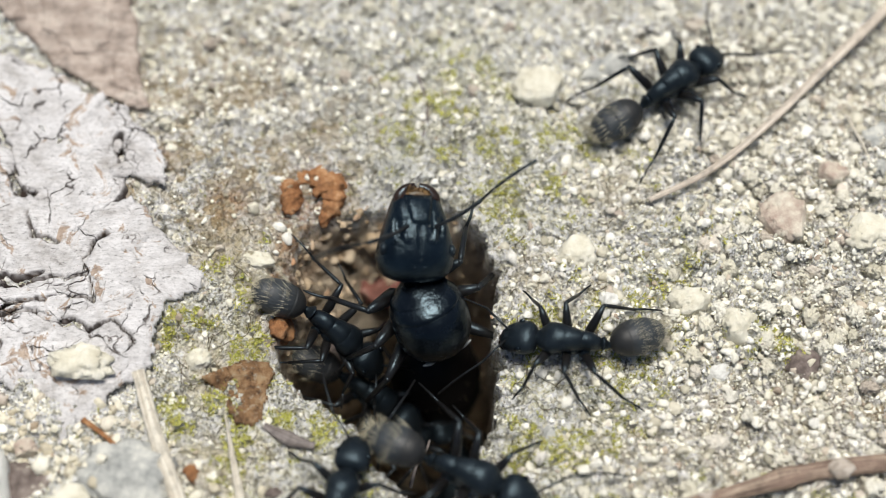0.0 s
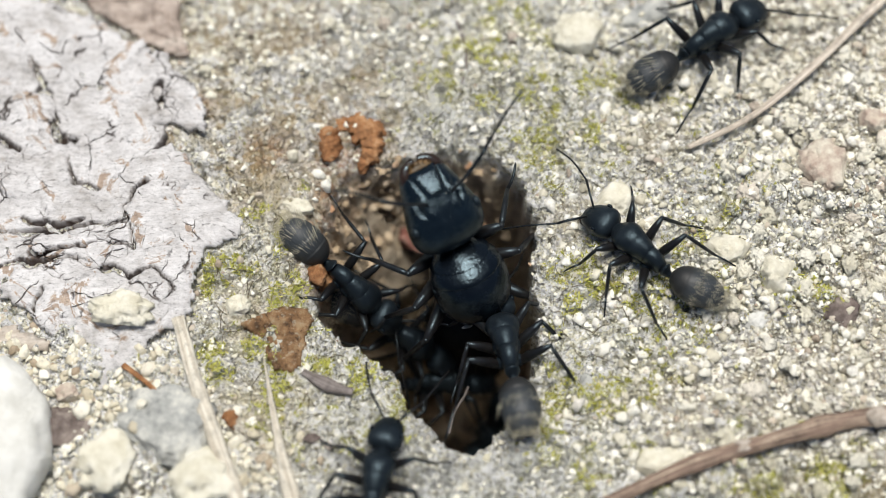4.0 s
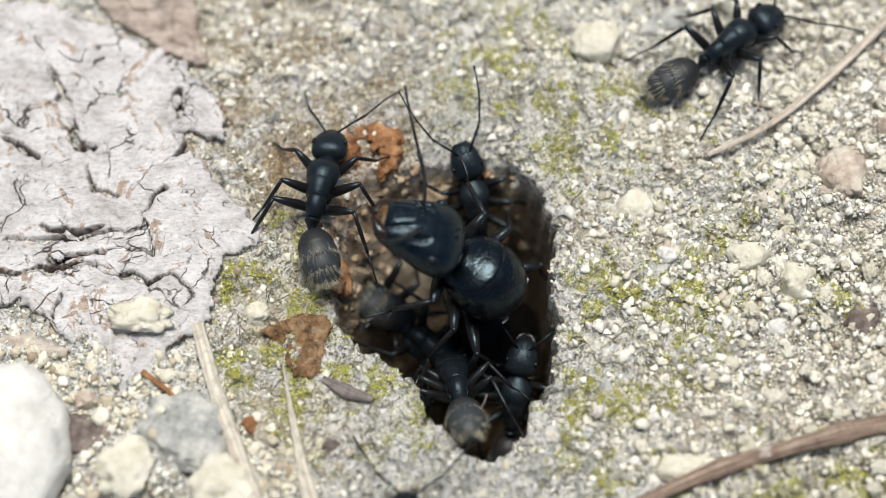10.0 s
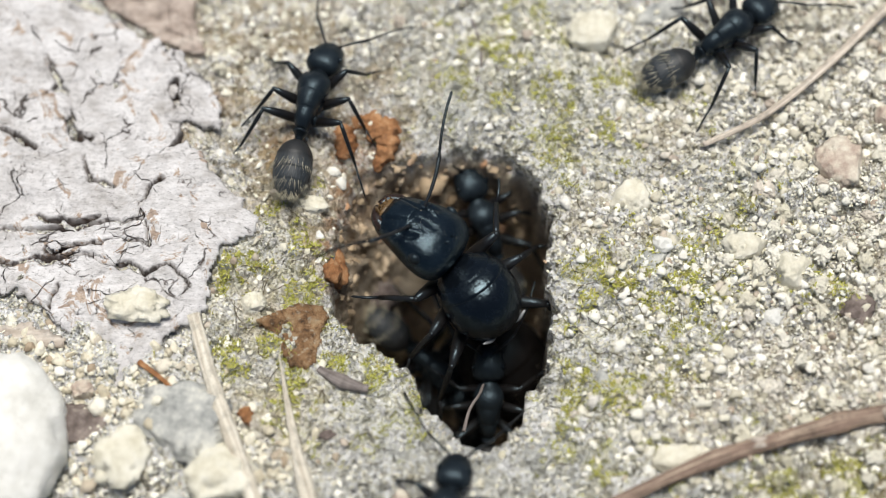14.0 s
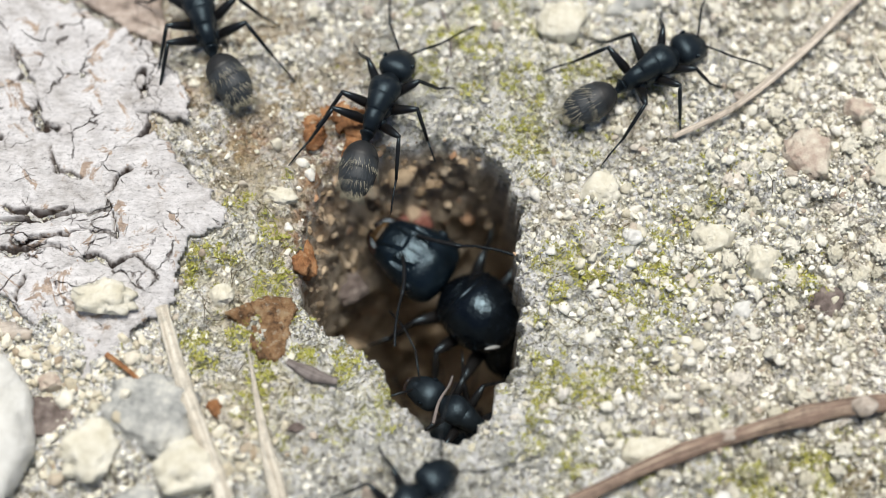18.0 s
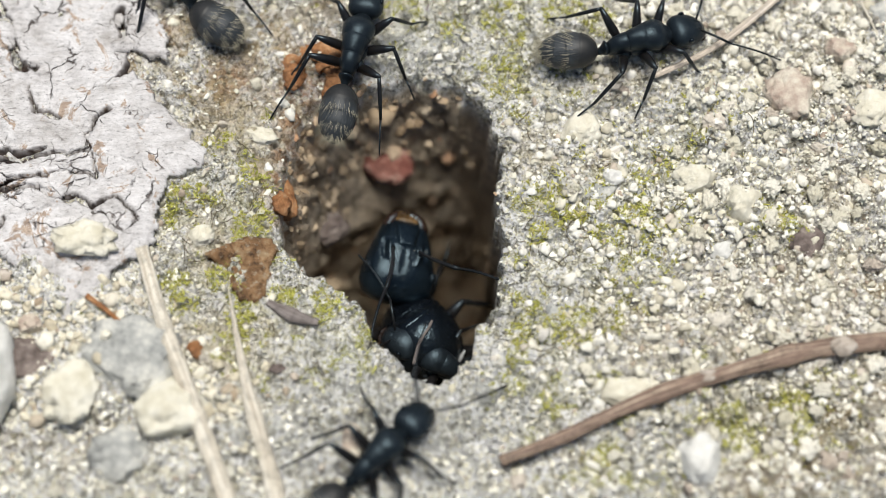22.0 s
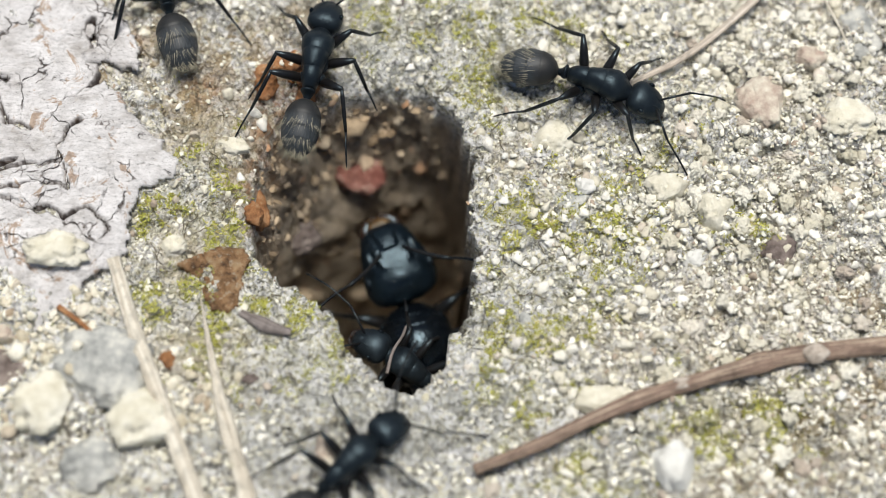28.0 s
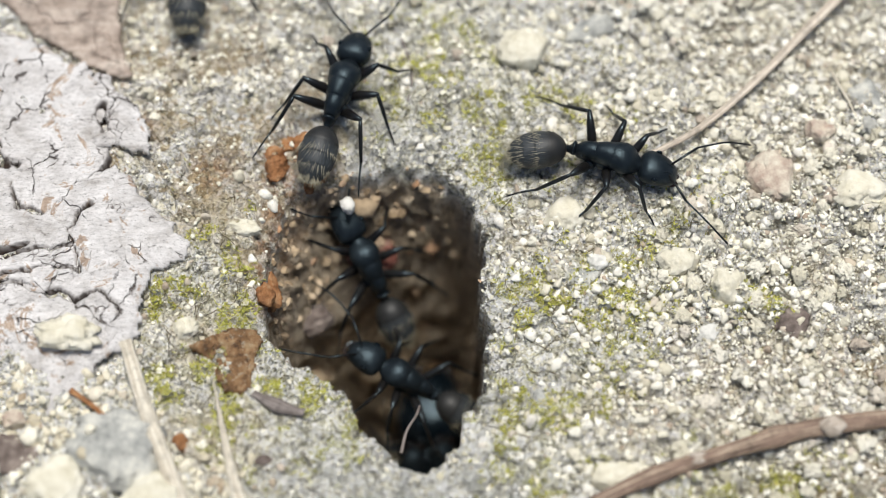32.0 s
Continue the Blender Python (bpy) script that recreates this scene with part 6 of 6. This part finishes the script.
# where the queen's feelers point on the plan: seconds, the one on her right, the one on her left, in degrees
FEELER_ROWS = [
    (0, 27, 215), (1, 33, 215), (2, 12, 212), (3, 2, 205), (4.2, 50, 180), (5.5, 92, 150), (6, 98, 160), (7, 86, 167), (8, 88, 205), (9, 112, 190),
    (10, 90, 225), (11, 74, 205), (12, 52, 162), (13, 104, 200), (14.2, 70, 235), (15.5, 20, 265), (16, 30, 270), (17, 0, 272), (18, -22, 268), (19, -30, 280),
    (20, 10, 235), (21, 20, 225), (22, -40, 265), (23, -15, 250), (24, -55, 262), (25.5, -20, 240), (27, -60, 245), (28, -30, 235), (30, 20, 160), (32, 20, 160),
]
CRUMB_A_ROWS = [(0, 3.00, -6.50, -19.00), (13.4, 3.00, -6.50, -19.00), (14.8, 1.90, 0.20, -9.00), (15.5, 1.81, 1.82, -5.00), (16, 1.50, 5.78, 0.80), (16.5, 4.41, 13.25, 1.60), (17, 2.80, 16.84, 1.60), (17.5, 3.36, 26.30, 1.60), (18.5, 3.75, 33.71, 1.60), (20, 4.27, 31.82, 1.60), (24, 5.66, 30.81, 1.60), (28, 6.91, 30.61, 1.60), (32, 6.91, 36.77, 1.60)]
CRUMB_B_ROWS = [(0, 2.60, -7.00, -20.00), (29, 2.60, -7.00, -20.00), (30.2, 3.43, -5.60, -10.00), (31, 1.39, 0.12, -5.50), (31.5, -1.77, 2.59, -1.20), (32, -1.45, 4.01, -0.80)]


def carry(ant, rows, seed, bend="gaster", splay=1.0, swing=10.0):
    """Keys an ant: its body, the bend of waist and neck, its legs while it walks, its feelers."""
    rng = np.random.RandomState(seed)
    body = [(t, pose(x * MM, y * MM, z * MM, 0, -pitch, yaw)) for t, x, y, z, yaw, pitch, *_ in rows]
    if rows[-1][0] < 32:
        body.append((32.0, body[-1][1]))
    walk(ant["root"], body)

    def at(p, *turn):
        return pose(p[0] * MM, p[1] * MM, p[2] * MM, *turn)

    if bend == "gaster":
        walk(ant["gaster"], [(r[0], at(ant["waist"], 0, -2, r[6])) for r in rows])
        walk(ant["head"], [(t, at(ant["neck"], 0, 22 + 5 * math.sin(t * 1.1 + seed), 7 * math.sin(t * 0.8 + seed * 2.1))) for t in np.arange(0, 32.1, 1.0)])
    else:
        walk(ant["head"], [(r[0], at(ant["neck"], *r[6:9])) for r in rows])
        ant["gaster"].rotation_euler = (0, radians(-2), 0)
    times = [r[0] for r in rows]
    xs, ys, hs = ([r[k] for r in rows] for k in (1, 2, 4))
    steps = {0.0, 32.0}
    for a, b in zip(rows, rows[1:]):
        pace = math.hypot(b[1] - a[1], b[2] - a[2]) / (b[0] - a[0]) + abs(b[4] - a[4]) / (b[0] - a[0]) * 0.03
        steps |= {round(float(t), 1) for t in (np.arange(a[0], b[0], 0.1) if pace > 2.5 and bend == "gaster" else (a[0], b[0]))}
    steps = sorted(steps)
    for leg, hip, which, s in ant["legs"]:
        still = rng.uniform(-14, 14) * splay
        lift = rng.uniform(-3, 6)
        tripod = 0.0 if (which + (s > 0)) % 2 else math.pi
        keyed = []
        for t in steps:
            u, w = max(t - 0.05, 0), t + 0.05
            pace = math.hypot(np.interp(w, times, xs) - np.interp(u, times, xs), np.interp(w, times, ys) - np.interp(u, times, ys)) / 0.1
            pace += abs(np.interp(w, times, hs) - np.interp(u, times, hs)) * 0.3
            size = min(pace / 9.0, 1.0) if bend == "gaster" else 0.0
            turn = still + 20 * size * math.sin(16 * t + tripod)
            keyed.append((t, at(hip, s * (lift + 9 * size * max(0.0, math.cos(16 * t + tripod))), 0, s * turn)))
        walk(leg, keyed)
    if bend == "head":
        point_feelers(ant, rows)
        return
    for feeler, root, s in ant["feelers"]:
        p = rng.uniform(0, 6.28)
        walk(feeler, [(float(t), at(root, 0, swing * 0.7 * math.sin(2.3 * t + p), s * (6 + swing * math.sin(1.7 * t + 1.7 * p)))) for t in np.arange(0, 32.01, 0.4)])


def point_feelers(ant, rows):
    """Turns the queen's feelers towards their directions on the plan, whatever her head does."""
    table = np.array(rows, float)
    for feeler, root, s in ant["feelers"]:
        keyed = []
        for t in np.arange(0, 32.01, 0.5):
            x, y, z, yaw, pitch, rx, ry, rz = (np.interp(t, table[:, 0], table[:, k]) for k in range(1, 9))
            head = pose(0, 0, 0, 0, -pitch, yaw).to_3x3() @ pose(0, 0, 0, rx, ry, rz).to_3x3()
            a = radians(np.interp(t, [r[0] for r in FEELER_ROWS], [r[1 if s < 0 else 2] for r in FEELER_ROWS]) + 5 * math.sin(2.1 * t + s))
            way = head.inverted() @ Vector((math.cos(a), math.sin(a), 0.42 + 0.1 * math.sin(1.3 * t + s)))
            if way.z < 0.3:
                way.z = 0.3
            keyed.append((float(t), Matrix.Translation([c * MM for c in root]) @ way.to_track_quat("X", "Z").to_matrix().to_4x4()))
        walk(feeler, keyed)


NEEDLE_ANT = worker("black worker ant standing beside a dry needle", 1.0)
SLOPE_ANT = worker("black worker ant with grey abdomen beside the hole", 0.96)
ROAMING_ANT = worker("black worker ant roaming round the hole", 1.04)
FRONT_ANT = worker("black worker ant waiting on pale soil", 0.98)
LEDGE_ANT = worker("dark worker ant inside the hole's mouth", 0.98)
CARRIER_ANT = worker("black worker ant climbing out with a pale crumb", 0.98)
RIM_ANT = worker("black worker ant on the hole's upper edge", 1.02)
SHAFT_ANT = worker("black worker ant down in the hole's shaft", 0.96)
LATE_ANT = worker("black worker ant climbing into the hole", 0.98)
CROWD_ANT = worker("dark worker ant crowded under the queen", 0.96)
UNDER_ANT = worker("dark worker ant low in the crowded hole", 0.94)
QUEEN = queen()


def crumb(label, seed, size):
    v, f = lump(seed, 3, 0.3, 0.12)
    return tagged(place("soil_crumb", mesh("soil_crumb", [(p[0] * size[0], p[1] * size[1], p[2] * size[2]) for p in v], f, WHITE)), label, "crumb", "crumbs that ants carry")


CRUMB_A = crumb("pale crumb carried by a worker ant", 71, (0.85, 0.75, 0.65))
CRUMB_B = crumb("small pale crumb carried in the hole", 72, (0.5, 0.45, 0.4))


def spot(t, x, y, z):
    return (t, pose(x * MM, y * MM, z * MM, 2 * t, 0, 3 * t))


def motions():
    carry(NEEDLE_ANT, NEEDLE_ANT_ROWS, 1)
    carry(SLOPE_ANT, SLOPE_ANT_ROWS, 2)
    carry(ROAMING_ANT, ROAMING_ANT_ROWS, 3)
    carry(FRONT_ANT, FRONT_ANT_ROWS, 4)
    carry(LEDGE_ANT, LEDGE_ANT_ROWS, 5)
    carry(CARRIER_ANT, CARRIER_ANT_ROWS, 6)
    carry(RIM_ANT, RIM_ANT_ROWS, 7)
    carry(SHAFT_ANT, SHAFT_ANT_ROWS, 8)
    carry(LATE_ANT, LATE_ANT_ROWS, 9)
    carry(CROWD_ANT, CROWD_ANT_ROWS, 11)
    carry(UNDER_ANT, UNDER_ANT_ROWS, 12)
    carry(QUEEN, QUEEN_ROWS, 10, bend="head", swing=14)
    walk(CRUMB_A, [spot(*r) for r in CRUMB_A_ROWS])
    walk(CRUMB_B, [spot(*r) for r in CRUMB_B_ROWS])


motions()
